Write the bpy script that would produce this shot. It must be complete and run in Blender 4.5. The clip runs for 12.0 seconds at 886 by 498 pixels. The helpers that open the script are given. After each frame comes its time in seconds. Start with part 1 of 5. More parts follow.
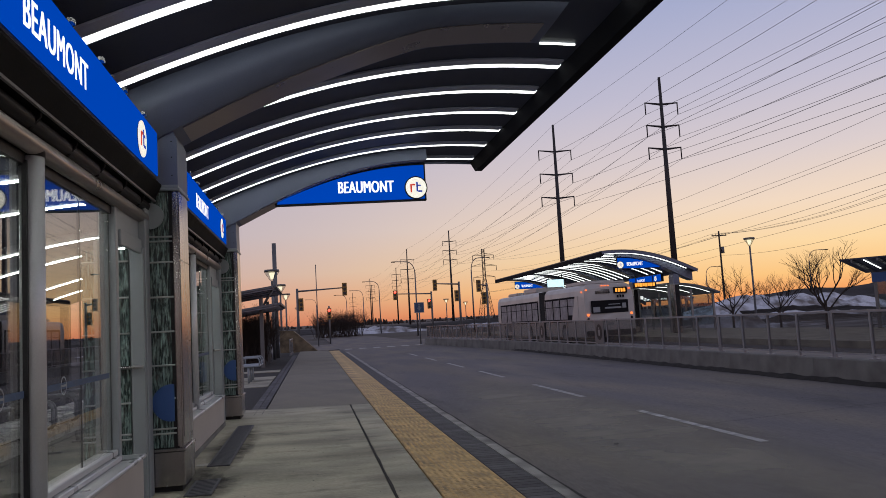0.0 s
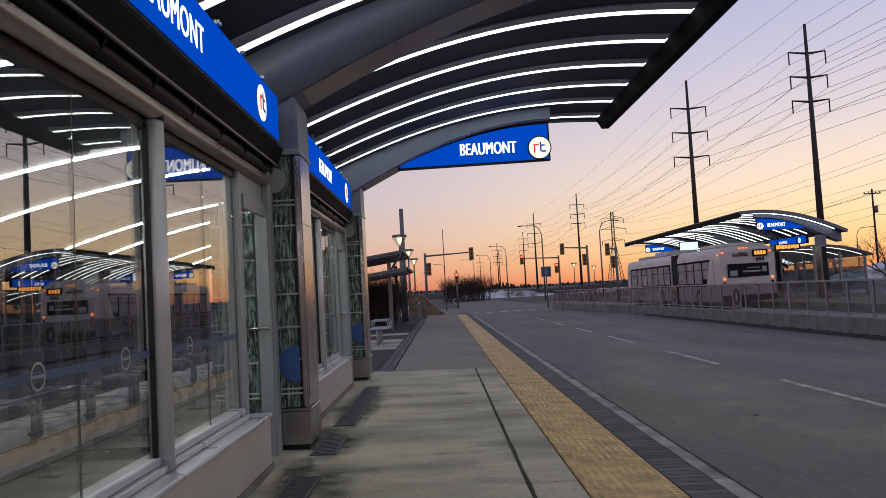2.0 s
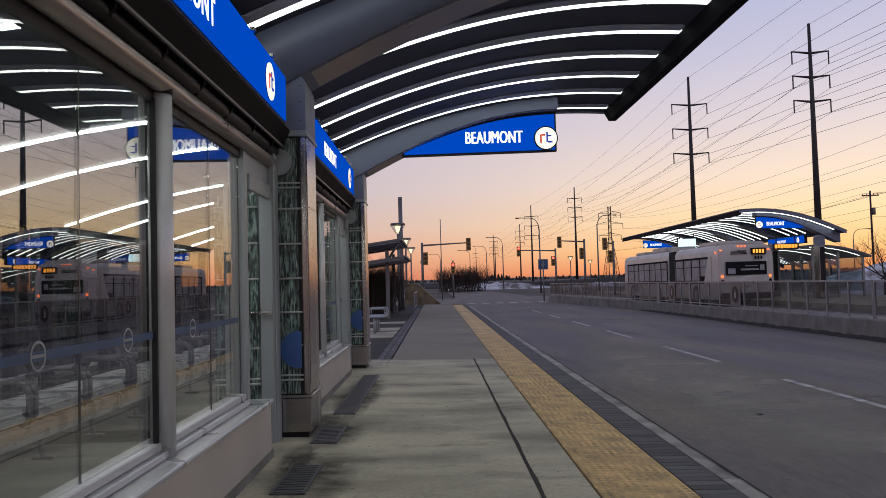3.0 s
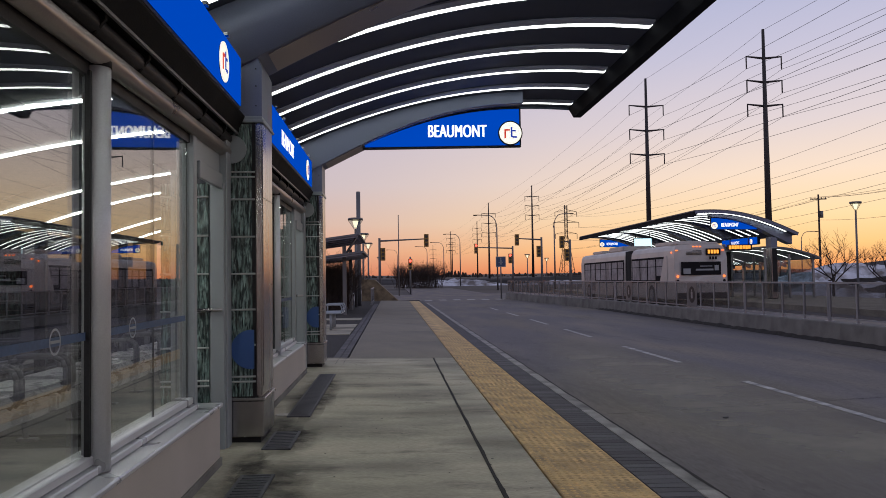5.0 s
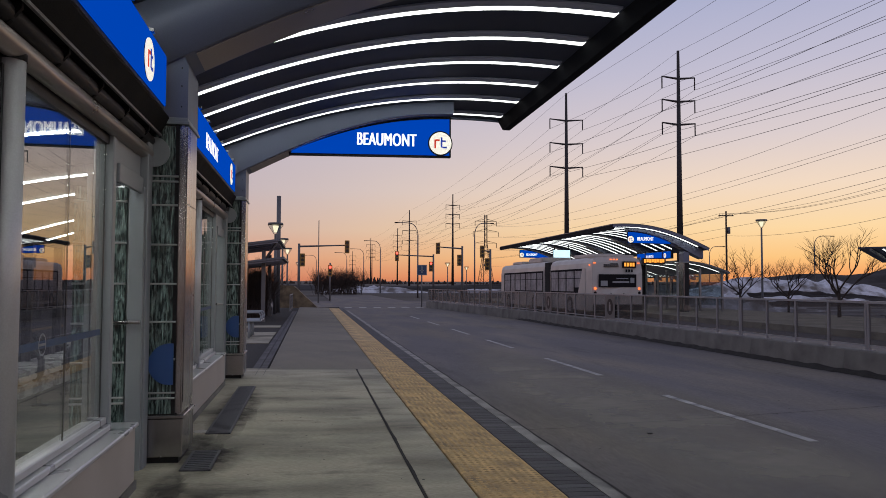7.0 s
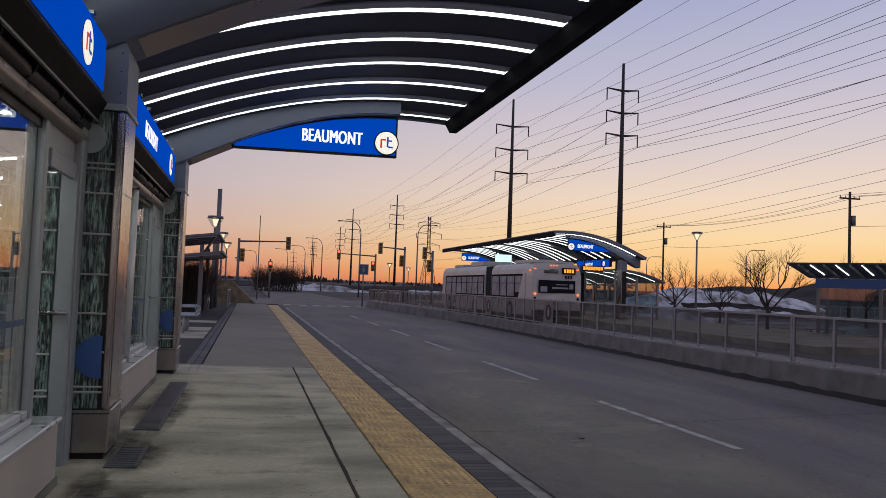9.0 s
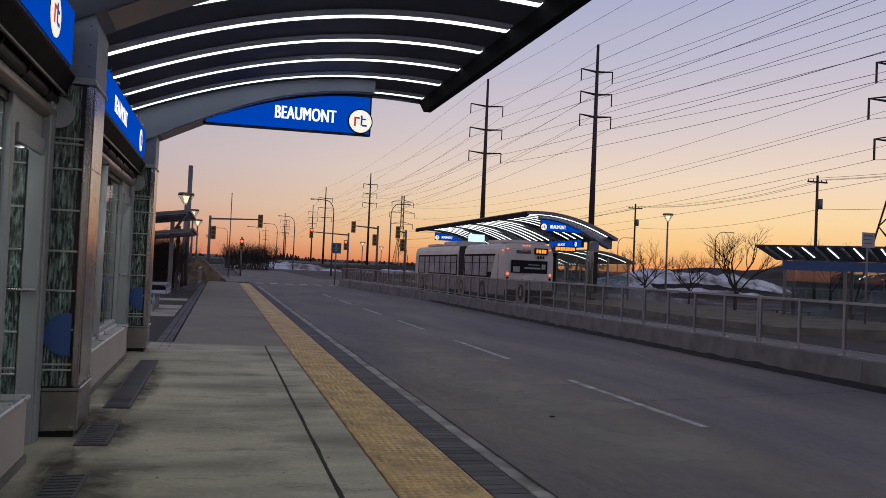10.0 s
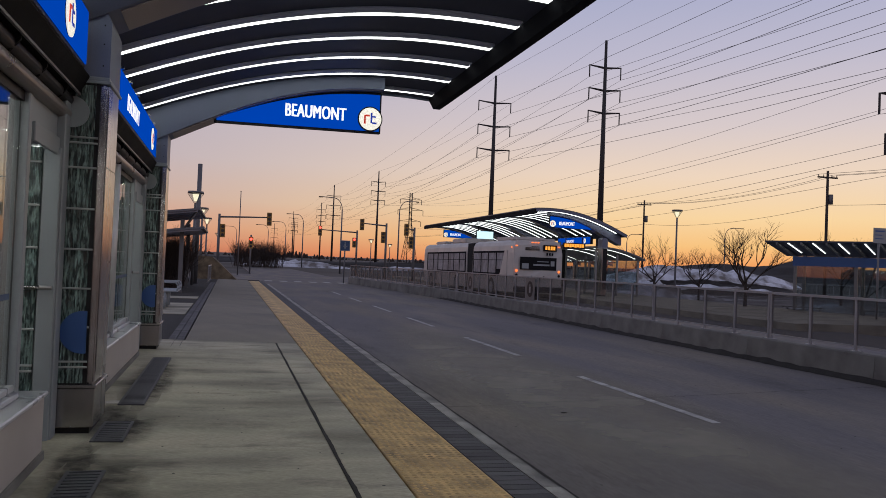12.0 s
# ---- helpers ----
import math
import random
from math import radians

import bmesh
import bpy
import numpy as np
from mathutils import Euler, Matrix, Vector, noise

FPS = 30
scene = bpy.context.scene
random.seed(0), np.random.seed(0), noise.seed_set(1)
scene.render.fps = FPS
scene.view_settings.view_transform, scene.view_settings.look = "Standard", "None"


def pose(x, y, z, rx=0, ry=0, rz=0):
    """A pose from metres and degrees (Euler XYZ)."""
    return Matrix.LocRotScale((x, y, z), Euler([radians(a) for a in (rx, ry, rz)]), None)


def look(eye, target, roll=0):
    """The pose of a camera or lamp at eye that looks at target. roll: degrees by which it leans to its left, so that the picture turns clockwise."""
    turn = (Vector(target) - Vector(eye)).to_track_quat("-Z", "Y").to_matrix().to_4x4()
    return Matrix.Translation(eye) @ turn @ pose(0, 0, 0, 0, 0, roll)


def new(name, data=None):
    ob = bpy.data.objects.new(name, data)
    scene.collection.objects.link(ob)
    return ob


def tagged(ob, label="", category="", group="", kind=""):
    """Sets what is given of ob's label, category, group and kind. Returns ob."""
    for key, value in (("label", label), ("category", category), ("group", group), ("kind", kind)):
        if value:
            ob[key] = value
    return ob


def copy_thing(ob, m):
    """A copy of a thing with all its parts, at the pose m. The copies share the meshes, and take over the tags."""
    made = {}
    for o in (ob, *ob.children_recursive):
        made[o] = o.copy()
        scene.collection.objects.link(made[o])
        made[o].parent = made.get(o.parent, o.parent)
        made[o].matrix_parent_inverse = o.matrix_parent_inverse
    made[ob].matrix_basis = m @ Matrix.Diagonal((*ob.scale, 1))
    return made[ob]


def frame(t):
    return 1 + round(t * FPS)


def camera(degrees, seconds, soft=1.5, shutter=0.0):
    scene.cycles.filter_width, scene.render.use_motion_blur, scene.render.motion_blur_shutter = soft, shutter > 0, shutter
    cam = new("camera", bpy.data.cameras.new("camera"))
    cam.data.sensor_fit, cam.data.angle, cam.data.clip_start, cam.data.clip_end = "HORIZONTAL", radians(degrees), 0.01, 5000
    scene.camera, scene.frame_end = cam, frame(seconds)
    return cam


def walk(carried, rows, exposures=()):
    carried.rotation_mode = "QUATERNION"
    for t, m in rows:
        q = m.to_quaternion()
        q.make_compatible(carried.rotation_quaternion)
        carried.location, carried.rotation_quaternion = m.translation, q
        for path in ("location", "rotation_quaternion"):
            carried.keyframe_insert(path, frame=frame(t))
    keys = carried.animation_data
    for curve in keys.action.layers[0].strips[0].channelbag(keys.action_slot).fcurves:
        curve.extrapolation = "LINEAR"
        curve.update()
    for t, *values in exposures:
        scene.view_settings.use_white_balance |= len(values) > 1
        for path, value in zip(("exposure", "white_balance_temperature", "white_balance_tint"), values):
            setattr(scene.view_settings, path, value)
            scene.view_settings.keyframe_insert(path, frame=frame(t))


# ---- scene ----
cam = camera(59.2, 12.0, soft=0.7)
PATH = [
    (0, (0.173, -0.496, 1.288), (0.511, 1.466, 1.475), -3.3),
    (0.5, (0.24, -0.408, 1.272), (0.409, 1.577, 1.449), -3.1),
    (1, (0.253, -0.351, 1.286), (0.29, 1.641, 1.461), -2.8),
    (1.5, (0.249, -0.323, 1.278), (0.263, 1.672, 1.427), -2.9),
    (2, (0.247, -0.282, 1.271), (0.258, 1.714, 1.386), -3.2),
    (2.5, (0.234, -0.25, 1.265), (0.246, 1.748, 1.365), -2.8),
    (3, (0.15, -0.147, 1.265), (0.17, 1.851, 1.354), -1.6),
    (3.5, (0.054, -0.029, 1.289), (0.129, 1.968, 1.377), -0.9),
    (5.5, (0.112, 0.275, 1.278), (0.294, 2.265, 1.352), -1.0),
    (6, (0.089, 0.364, 1.302), (0.368, 2.343, 1.381), -0.7),
    (6.5, (0.012, 0.347, 1.325), (0.323, 2.321, 1.406), -0.4),
    (8.5, (0.007, 0.341, 1.347), (0.444, 2.287, 1.498), 2.0),
    (9, (0.019, 0.349, 1.338), (0.496, 2.289, 1.438), 2.1),
    (9.5, (0.006, 0.33, 1.335), (0.528, 2.26, 1.399), 2.5),
    (10, (0.012, 0.334, 1.339), (0.558, 2.257, 1.389), 2.5),
    (10.5, (0.004, 0.327, 1.337), (0.552, 2.25, 1.378), 2.5),
    (11, (-0.002, 0.323, 1.334), (0.535, 2.249, 1.375), 2.4),
    (11.5, (-0.013, 0.328, 1.333), (0.521, 2.255, 1.373), 2.3),
    (12, (-0.021, 0.325, 1.334), (0.505, 2.254, 1.376), 2.3),
]
walk(cam, [(t, look(e, p, r)) for t, e, p, r in PATH], [(0, -0.02), (1.0, 0.1), (2.5, 0.2), (3.7, 0.16), (5.3, 0.12), (6.5, 0.0), (8.5, -0.03), (12.0, -0.08)])


# ---------------------------------------------------------------- world, exposure
def lin(r, g, b):
    """sRGB bytes to linear colour."""
    return tuple(((c / 255 + 0.055) / 1.055) ** 2.4 if c > 10 else c / 255 / 12.92 for c in (r, g, b)) + (1.0,)


world = bpy.data.worlds.new("dusk_sky")
scene.world = world
world.use_nodes = True
wt = world.node_tree
wt.nodes.clear()


def wnode(kind, **kw):
    n = wt.nodes.new(kind)
    for k, v in kw.items():
        n.inputs[k].default_value = v
    return n


tc = wnode("ShaderNodeTexCoord")
sep = wnode("ShaderNodeSeparateXYZ")
wt.links.new(tc.outputs["Generated"], sep.inputs[0])
ramp_w = wnode("ShaderNodeValToRGB")   # towards the sunset
ramp_e = wnode("ShaderNodeValToRGB")   # away from it


def stops(ramp, rows):
    el = ramp.color_ramp.elements
    while len(el) > 1:
        el.remove(el[-1])
    el[0].position, el[0].color = rows[0]
    for p, c in rows[1:]:
        e = el.new(p)
        e.color = c


stops(ramp_w, [(0.0, lin(222, 122, 78)), (0.01, lin(248, 158, 94)), (0.035, lin(255, 201, 131)), (0.07, lin(255, 219, 166)), (0.12, lin(245, 220, 196)),
               (0.18, lin(222, 208, 208)), (0.26, lin(196, 192, 211)), (0.36, lin(168, 174, 207)), (0.6, lin(160, 161, 182)), (1.0, lin(142, 148, 174))])
stops(ramp_e, [(0.0, lin(180, 104, 88)), (0.01, lin(208, 132, 105)), (0.035, lin(217, 158, 132)), (0.07, lin(209, 178, 166)), (0.12, lin(198, 183, 187)),
               (0.18, lin(191, 181, 193)), (0.26, lin(177, 177, 200)), (0.36, lin(160, 168, 202)), (0.6, lin(158, 158, 180)), (1.0, lin(142, 148, 176))])
wt.links.new(sep.outputs["Z"], ramp_w.inputs[0])
wt.links.new(sep.outputs["Z"], ramp_e.inputs[0])
dot = wt.nodes.new("ShaderNodeVectorMath")
dot.operation = "DOT_PRODUCT"
dot.inputs[1].default_value = (0.8, 0.6, 0.0)
wt.links.new(tc.outputs["Generated"], dot.inputs[0])
west = wt.nodes.new("ShaderNodeMapRange")
west.interpolation_type = "SMOOTHSTEP"
west.inputs["From Min"].default_value, west.inputs["From Max"].default_value = 0.45, 0.98
wt.links.new(dot.outputs["Value"], west.inputs["Value"])
mixw = wt.nodes.new("ShaderNodeMix")
mixw.data_type = "RGBA"
wt.links.new(west.outputs["Result"], mixw.inputs["Factor"])
wt.links.new(ramp_e.outputs["Color"], mixw.inputs["A"])
wt.links.new(ramp_w.outputs["Color"], mixw.inputs["B"])
bg = wnode("ShaderNodeBackground", Strength=1.0)
wt.links.new(mixw.outputs["Result"], bg.inputs["Color"])
wout = wnode("ShaderNodeOutputWorld")
wt.links.new(bg.outputs[0], wout.inputs[0])


# ---------------------------------------------------------------- materials
def material(name, colour, rough=0.6, metal=0.0, scale=8.0, vary=0.15, fine=60.0, bump=0.15, stain=None, stain_scale=1.2,
             stain_amount=0.35, stretch=(1, 1, 1), emit=None, strength=0.0, spec=0.5, island=0.0, grime=None, grime_scale=2.5):
    """Principled surface with coarse and fine variation, optional stains and relief."""
    m = bpy.data.materials.new(name)
    m.use_nodes = True
    nt = m.node_tree
    p = nt.nodes["Principled BSDF"]
    p.inputs["Roughness"].default_value, p.inputs["Metallic"].default_value = rough, metal
    p.inputs["Specular IOR Level"].default_value = spec
    if emit:
        p.inputs["Base Color"].default_value = colour
        p.inputs["Emission Color"].default_value, p.inputs["Emission Strength"].default_value = emit, strength
        return m
    co = nt.nodes.new("ShaderNodeTexCoord")
    mp = nt.nodes.new("ShaderNodeMapping")
    mp.inputs["Scale"].default_value = stretch
    nt.links.new(co.outputs["Object"], mp.inputs[0])

    def tex(s, detail=4.0):
        n = nt.nodes.new("ShaderNodeTexNoise")
        n.inputs["Scale"].default_value, n.inputs["Detail"].default_value = s, detail
        nt.links.new(mp.outputs[0], n.inputs["Vector"])
        return n

    def mapped(src, a, b, lo=0.3, hi=0.7):
        r = nt.nodes.new("ShaderNodeMapRange")
        for k, v in zip(("From Min", "From Max", "To Min", "To Max"), (lo, hi, a, b)):
            r.inputs[k].default_value = v
        nt.links.new(src, r.inputs["Value"])
        return r.outputs["Result"]

    def times(a, b):
        n = nt.nodes.new("ShaderNodeMath")
        n.operation = "MULTIPLY"
        nt.links.new(a, n.inputs[0])
        nt.links.new(b, n.inputs[1])
        return n.outputs[0]

    big, small = tex(scale), tex(fine)
    v = times(mapped(big.outputs["Fac"], 1 - vary, 1 + vary), mapped(small.outputs["Fac"], 1 - vary * 0.8, 1 + vary * 0.8))
    if island:
        g = nt.nodes.new("ShaderNodeObjectInfo")
        v = times(v, mapped(g.outputs["Random"], 1 - island, 1 + island, 0, 1))
    col = nt.nodes.new("ShaderNodeMix")
    col.data_type, col.blend_type = "RGBA", "MULTIPLY"
    col.inputs["Factor"].default_value = 1.0
    if stain:
        st = nt.nodes.new("ShaderNodeMix")
        st.data_type = "RGBA"
        st.inputs["A"].default_value, st.inputs["B"].default_value = colour, stain
        nt.links.new(mapped(tex(stain_scale, 6.0).outputs["Fac"], 0.0, stain_amount * 2, 0.42, 0.72), st.inputs["Factor"])
        nt.links.new(st.outputs["Result"], col.inputs["A"])
    else:
        col.inputs["A"].default_value = colour
    if grime:
        gm = tex(grime_scale, 9.0)
        gm.inputs["Roughness"].default_value = 0.72
        v = times(v, mapped(gm.outputs["Fac"], 1.0, grime, 0.54, 0.70))
    nt.links.new(v, col.inputs["B"])
    nt.links.new(col.outputs["Result"], p.inputs["Base Color"])
    nt.links.new(mapped(big.outputs["Fac"], max(0.02, rough - 0.08), min(1, rough + 0.08)), p.inputs["Roughness"])
    if bump:
        bn = nt.nodes.new("ShaderNodeBump")
        bn.inputs["Strength"].default_value, bn.inputs["Distance"].default_value = bump, 0.01
        nt.links.new(small.outputs["Fac"], bn.inputs["Height"])
        nt.links.new(bn.outputs[0], p.inputs["Normal"])
    return m


def grey(v, b=1.0, r=1.0):
    return (v * r, v, v * b, 1.0)


def pane_material(name, gloss, tint, rough=0.004):
    """Glass that mirrors a share of the light and lets the rest through."""
    m = bpy.data.materials.new(name)
    m.use_nodes = True
    nt = m.node_tree
    nt.nodes.remove(nt.nodes["Principled BSDF"])
    tr = nt.nodes.new("ShaderNodeBsdfTransparent")
    tr.inputs["Color"].default_value = tint
    gl = nt.nodes.new("ShaderNodeBsdfGlossy")
    gl.inputs["Roughness"].default_value = rough
    mx = nt.nodes.new("ShaderNodeMixShader")
    mx.inputs[0].default_value = gloss
    nt.links.new(tr.outputs[0], mx.inputs[1])
    nt.links.new(gl.outputs[0], mx.inputs[2])
    nt.links.new(mx.outputs[0], nt.nodes["Material Output"].inputs["Surface"])
    return m


M_ASPHALT = material("asphalt", (0.150, 0.140, 0.142, 1), 0.86, scale=0.6, vary=0.16, fine=38, bump=0.35, spec=0.2, stain=(0.215, 0.19, 0.155, 1), stain_scale=0.8, stain_amount=0.5, stretch=(1, 0.22, 1), grime=0.7, grime_scale=1.4)
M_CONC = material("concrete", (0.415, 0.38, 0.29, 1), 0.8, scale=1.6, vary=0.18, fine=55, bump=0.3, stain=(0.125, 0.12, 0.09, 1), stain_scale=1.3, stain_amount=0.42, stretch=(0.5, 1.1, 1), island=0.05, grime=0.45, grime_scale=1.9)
M_CONC_FAR = material("darker_concrete", (0.205, 0.182, 0.138, 1), 0.85, scale=1.1, vary=0.2, fine=55, bump=0.3, stain=(0.11, 0.105, 0.095, 1), stain_scale=0.7, stain_amount=0.4, stretch=(1, 0.45, 1), island=0.06)
M_CONC2 = material("kerb_concrete", (0.185, 0.183, 0.168, 1), 0.85, scale=1.5, vary=0.18, fine=80, bump=0.3, stain=(0.09, 0.085, 0.08, 1), stain_scale=1.3, stain_amount=0.55)
M_TACT = material("tactile_yellow", (0.60, 0.405, 0.175, 1), 0.75, scale=2.5, vary=0.2, fine=60, bump=0.3, stain=(0.19, 0.14, 0.08, 1), stain_scale=4.5, stain_amount=0.4, island=0.10, grime=0.6, grime_scale=7.0)
M_BRICK = material("paver", (0.085, 0.082, 0.088, 1), 0.85, scale=4, vary=0.25, fine=120, bump=0.4, island=0.3)
M_KERB = material("kerb_stone", (0.33, 0.315, 0.29, 1), 0.85, scale=1.5, vary=0.2, fine=80, bump=0.3, stain=(0.11, 0.105, 0.1, 1), stain_scale=2.5, stain_amount=0.5)
M_DRYGRASS = material("dry_grass", (0.20, 0.155, 0.095, 1), 0.95, scale=3, vary=0.35, fine=40, bump=1.0, stain=(0.08, 0.06, 0.04, 1), stain_scale=2, stain_amount=0.5)
M_JOINT = material("joint_dirt", (0.026, 0.024, 0.022, 1), 0.95, scale=6, vary=0.3, fine=120, bump=0.5)
M_GRATE = material("cast_iron", (0.10, 0.10, 0.11, 1), 0.6, 0.5, scale=8, vary=0.3, fine=160)
M_STEEL = material("brushed_steel", (0.40, 0.395, 0.40, 1), 0.27, 1.0, scale=2, vary=0.08, fine=220, bump=0.05, stretch=(1, 1, 0.05))
M_ALU = material("painted_aluminium", (0.28, 0.31, 0.33, 1), 0.42, 0.15, scale=2, vary=0.06, fine=150, bump=0.03)
M_PIPE = material("bronze_rail", (0.34, 0.30, 0.28, 1), 0.33, 0.7, scale=3, vary=0.08, fine=140, bump=0.04)
M_WALL = material("low_wall_panel", (0.44, 0.405, 0.375, 1), 0.55, 0.1, scale=1.5, vary=0.08, fine=140, bump=0.08, stain=(0.36, 0.33, 0.30, 1), stain_scale=1.4, stain_amount=0.3)
M_RIB = material("rib_paint", (0.15, 0.17, 0.245, 1), 0.5, 0.2, scale=1.0, vary=0.05, fine=90, bump=0.03)
M_SOFFIT = material("soffit_panel", (0.032, 0.039, 0.068, 1), 0.6, scale=1.0, vary=0.15, fine=90, bump=0.05)
M_ROOF = material("roof_metal", (0.16, 0.165, 0.18, 1), 0.5, 0.4, scale=1.0, vary=0.1, fine=60, bump=0.05)
M_REVEAL = material("light_reveal", (0.44, 0.46, 0.56, 1), 0.6, scale=1, vary=0.05, fine=60, bump=0)
M_LED = material("led_diffuser", (0.8, 0.8, 0.78, 1), 0.5, emit=(0.95, 1.0, 0.95, 1), strength=2.7)
M_BLACK = material("black_metal", (0.014, 0.014, 0.016, 1), 0.5, 0.0, scale=3, vary=0.3, fine=90, bump=0.1, spec=0.25)
M_EDGE = material("edge_beam_dark", (0.014, 0.014, 0.017, 1), 0.85, scale=2, vary=0.2, fine=60, bump=0.05, spec=0.12)
M_DARKPIPE = material("dark_soffit", (0.007, 0.007, 0.008, 1), 0.75, 0.0, scale=3, vary=0.3, fine=90, bump=0.1, spec=0.12)
M_BLUE = material("sign_blue", (0.0, 0.006, 0.04, 1), 0.5, emit=(0.0, 0.058, 0.47, 1), strength=0.95, spec=0.0)
M_SIGNW = material("sign_white", (0.8, 0.8, 0.8, 1), 0.5, emit=(0.95, 0.96, 1.0, 1), strength=0.95)
M_CREAM = material("logo_cream", (0.8, 0.78, 0.68, 1), 0.5, emit=(0.95, 0.92, 0.8, 1), strength=0.8)
M_RED = material("logo_red", (0.55, 0.05, 0.03, 1), 0.5, emit=(0.6, 0.04, 0.02, 1), strength=0.6)
M_LOGOBLUE = material("logo_blue", (0.02, 0.05, 0.4, 1), 0.5, emit=(0.01, 0.04, 0.35, 1), strength=0.6)
M_DISC = material("disc_blue", (0.028, 0.085, 0.27, 1), 0.45, scale=4, vary=0.06, fine=100, bump=0.02)
M_RELIEF = material("textured_glass", (0.018, 0.034, 0.034, 1), 0.15, 0.0, scale=9, vary=0.5, fine=40, bump=1.0, stain=(0.21, 0.31, 0.29, 1), stain_scale=26, stain_amount=0.7, stretch=(2.6, 2.6, 0.28))
M_GLASS = pane_material("shelter_glass", 0.29, (0.97, 0.98, 0.97, 1))
M_GLASS2 = pane_material("thin_glass", 0.09, (0.8, 0.85, 0.86, 1))
M_BACK = pane_material("tinted_back_glass", 0.34, (0.10, 0.12, 0.125, 1))
M_SEAM = material("pane_seam", (0.03, 0.035, 0.035, 1), 0.4, bump=0)
M_CAP = material("pale_sill_metal", (0.52, 0.53, 0.55, 1), 0.33, 0.35, scale=2, vary=0.07, fine=150, bump=0.03)
M_ROD = material("pale_rod", (0.45, 0.48, 0.48, 1), 0.35, 0.3, scale=4, vary=0.08, fine=90, bump=0)
M_LEDBAY = material("bay_led_diffuser", (0.8, 0.8, 0.78, 1), 0.5, emit=(0.95, 1.0, 0.95, 1), strength=23.0)
M_BENCH = material("bench_metal", (0.62, 0.63, 0.63, 1), 0.3, 0.1, scale=5, vary=0.1, fine=120, bump=0.05)
M_ARM = material("dark_tube", (0.15, 0.155, 0.16, 1), 0.35, 0.6, scale=5, vary=0.1, fine=120, bump=0.03)
M_FROST = material("decal_frost", (0.05, 0.09, 0.17, 1), 0.6, bump=0)
M_SNOW = material("snow", (0.62, 0.64, 0.70, 1), 0.8, scale=0.5, vary=0.12, fine=9, bump=0.6, stain=(0.14, 0.125, 0.115, 1), stain_scale=0.45, stain_amount=0.7)
M_GROUND = material("dormant_ground", (0.042, 0.034, 0.028, 1), 0.95, scale=0.06, vary=0.3, fine=3, bump=0.6, stain=(0.30, 0.30, 0.33, 1), stain_scale=0.035, stain_amount=0.10)
M_HILL = material("dark_hill", (0.018, 0.014, 0.012, 1), 0.95, scale=0.05, vary=0.3, fine=2, bump=0.5, stain=(0.3, 0.31, 0.36, 1), stain_scale=0.05, stain_amount=0.08, stretch=(1, 1, 3))
M_LOT = material("wet_gravel", (0.05, 0.048, 0.047, 1), 0.8, scale=0.8, vary=0.35, fine=30, bump=0.6, stain=(0.46, 0.47, 0.52, 1), stain_scale=0.22, stain_amount=0.45, stretch=(0.5, 1, 1))
M_PAINT = material("road_paint", (0.44, 0.43, 0.41, 1), 0.7, scale=3, vary=0.25, fine=60, bump=0.2, stain=(0.09, 0.09, 0.09, 1), stain_scale=3.2, stain_amount=0.55)
M_BUS = material("bus_white", (0.52, 0.505, 0.475, 1), 0.4, scale=1, vary=0.05, fine=40, bump=0.02, stain=(0.3, 0.29, 0.28, 1), stain_scale=1, stain_amount=0.25)
M_BUSDARK = material("bus_dark", (0.016, 0.016, 0.018, 1), 0.8, scale=2, vary=0.1, fine=60, bump=0.02, spec=0.05)
M_RUBBER = material("rubber", (0.02, 0.02, 0.02, 1), 0.9, scale=5, vary=0.2, fine=60, bump=0.2)
# opaque panes: lit interior and sky behind are put into the pale colour
M_WINDOW = material("bus_window_pale", (0.30, 0.29, 0.30, 1), 0.5, scale=1.2, vary=0.3, fine=4, bump=0, spec=0.1)
M_RAIL = material("satin_steel_rail", (0.29, 0.30, 0.32, 1), 0.36, 0.35, scale=2, vary=0.1, fine=60, bump=0.05)
M_TAIL = material("tail_lamp", (0.6, 0.1, 0.02, 1), 0.3, emit=(1, 0.20, 0.05, 1), strength=1.6)
M_AMBER = material("amber_display", (0.7, 0.35, 0.02, 1), 0.4, emit=(1, 0.36, 0.05, 1), strength=1.15)
M_WOOD = material("pole_wood", (0.045, 0.036, 0.03, 1), 0.85, scale=2, vary=0.3, fine=30, bump=0.3, stretch=(1, 1, 0.1))
M_POLE = material("galvanised_pole", (0.16, 0.16, 0.165, 1), 0.5, 0.4, scale=2, vary=0.1, fine=60, bump=0.05)
M_PYLON = material("pylon_steel", (0.04, 0.036, 0.036, 1), 0.6, 0.3, scale=0.5, vary=0.2, fine=10, bump=0.05)
M_WIRE = material("cable", (0.05, 0.048, 0.05, 1), 0.6, bump=0)
M_BARK = material("bark", (0.035, 0.026, 0.022, 1), 0.9, scale=5, vary=0.3, fine=40, bump=0.4)
M_SHRUB = material("bare_twigs", (0.04, 0.028, 0.022, 1), 0.9, scale=2, vary=0.4, fine=20, bump=0.2)
M_SIGNAL = material("signal_yellow", (0.30, 0.17, 0.03, 1), 0.5, scale=3, vary=0.1, fine=30, bump=0.02)
M_REDLAMP = material("red_lens", (0.6, 0.05, 0.03, 1), 0.4, emit=(1, 0.06, 0.04, 1), strength=4.5)
M_LENS = material("dark_lens", (0.03, 0.03, 0.03, 1), 0.3, bump=0)
M_LAMP = material("lamp_glow", (0.8, 0.75, 0.6, 1), 0.4, emit=(1, 0.86, 0.58, 1), strength=1.35)
M_SCREEN = material("display_screen", (0.5, 0.7, 0.8, 1), 0.4, emit=(0.6, 0.9, 1.0, 1), strength=1.15)


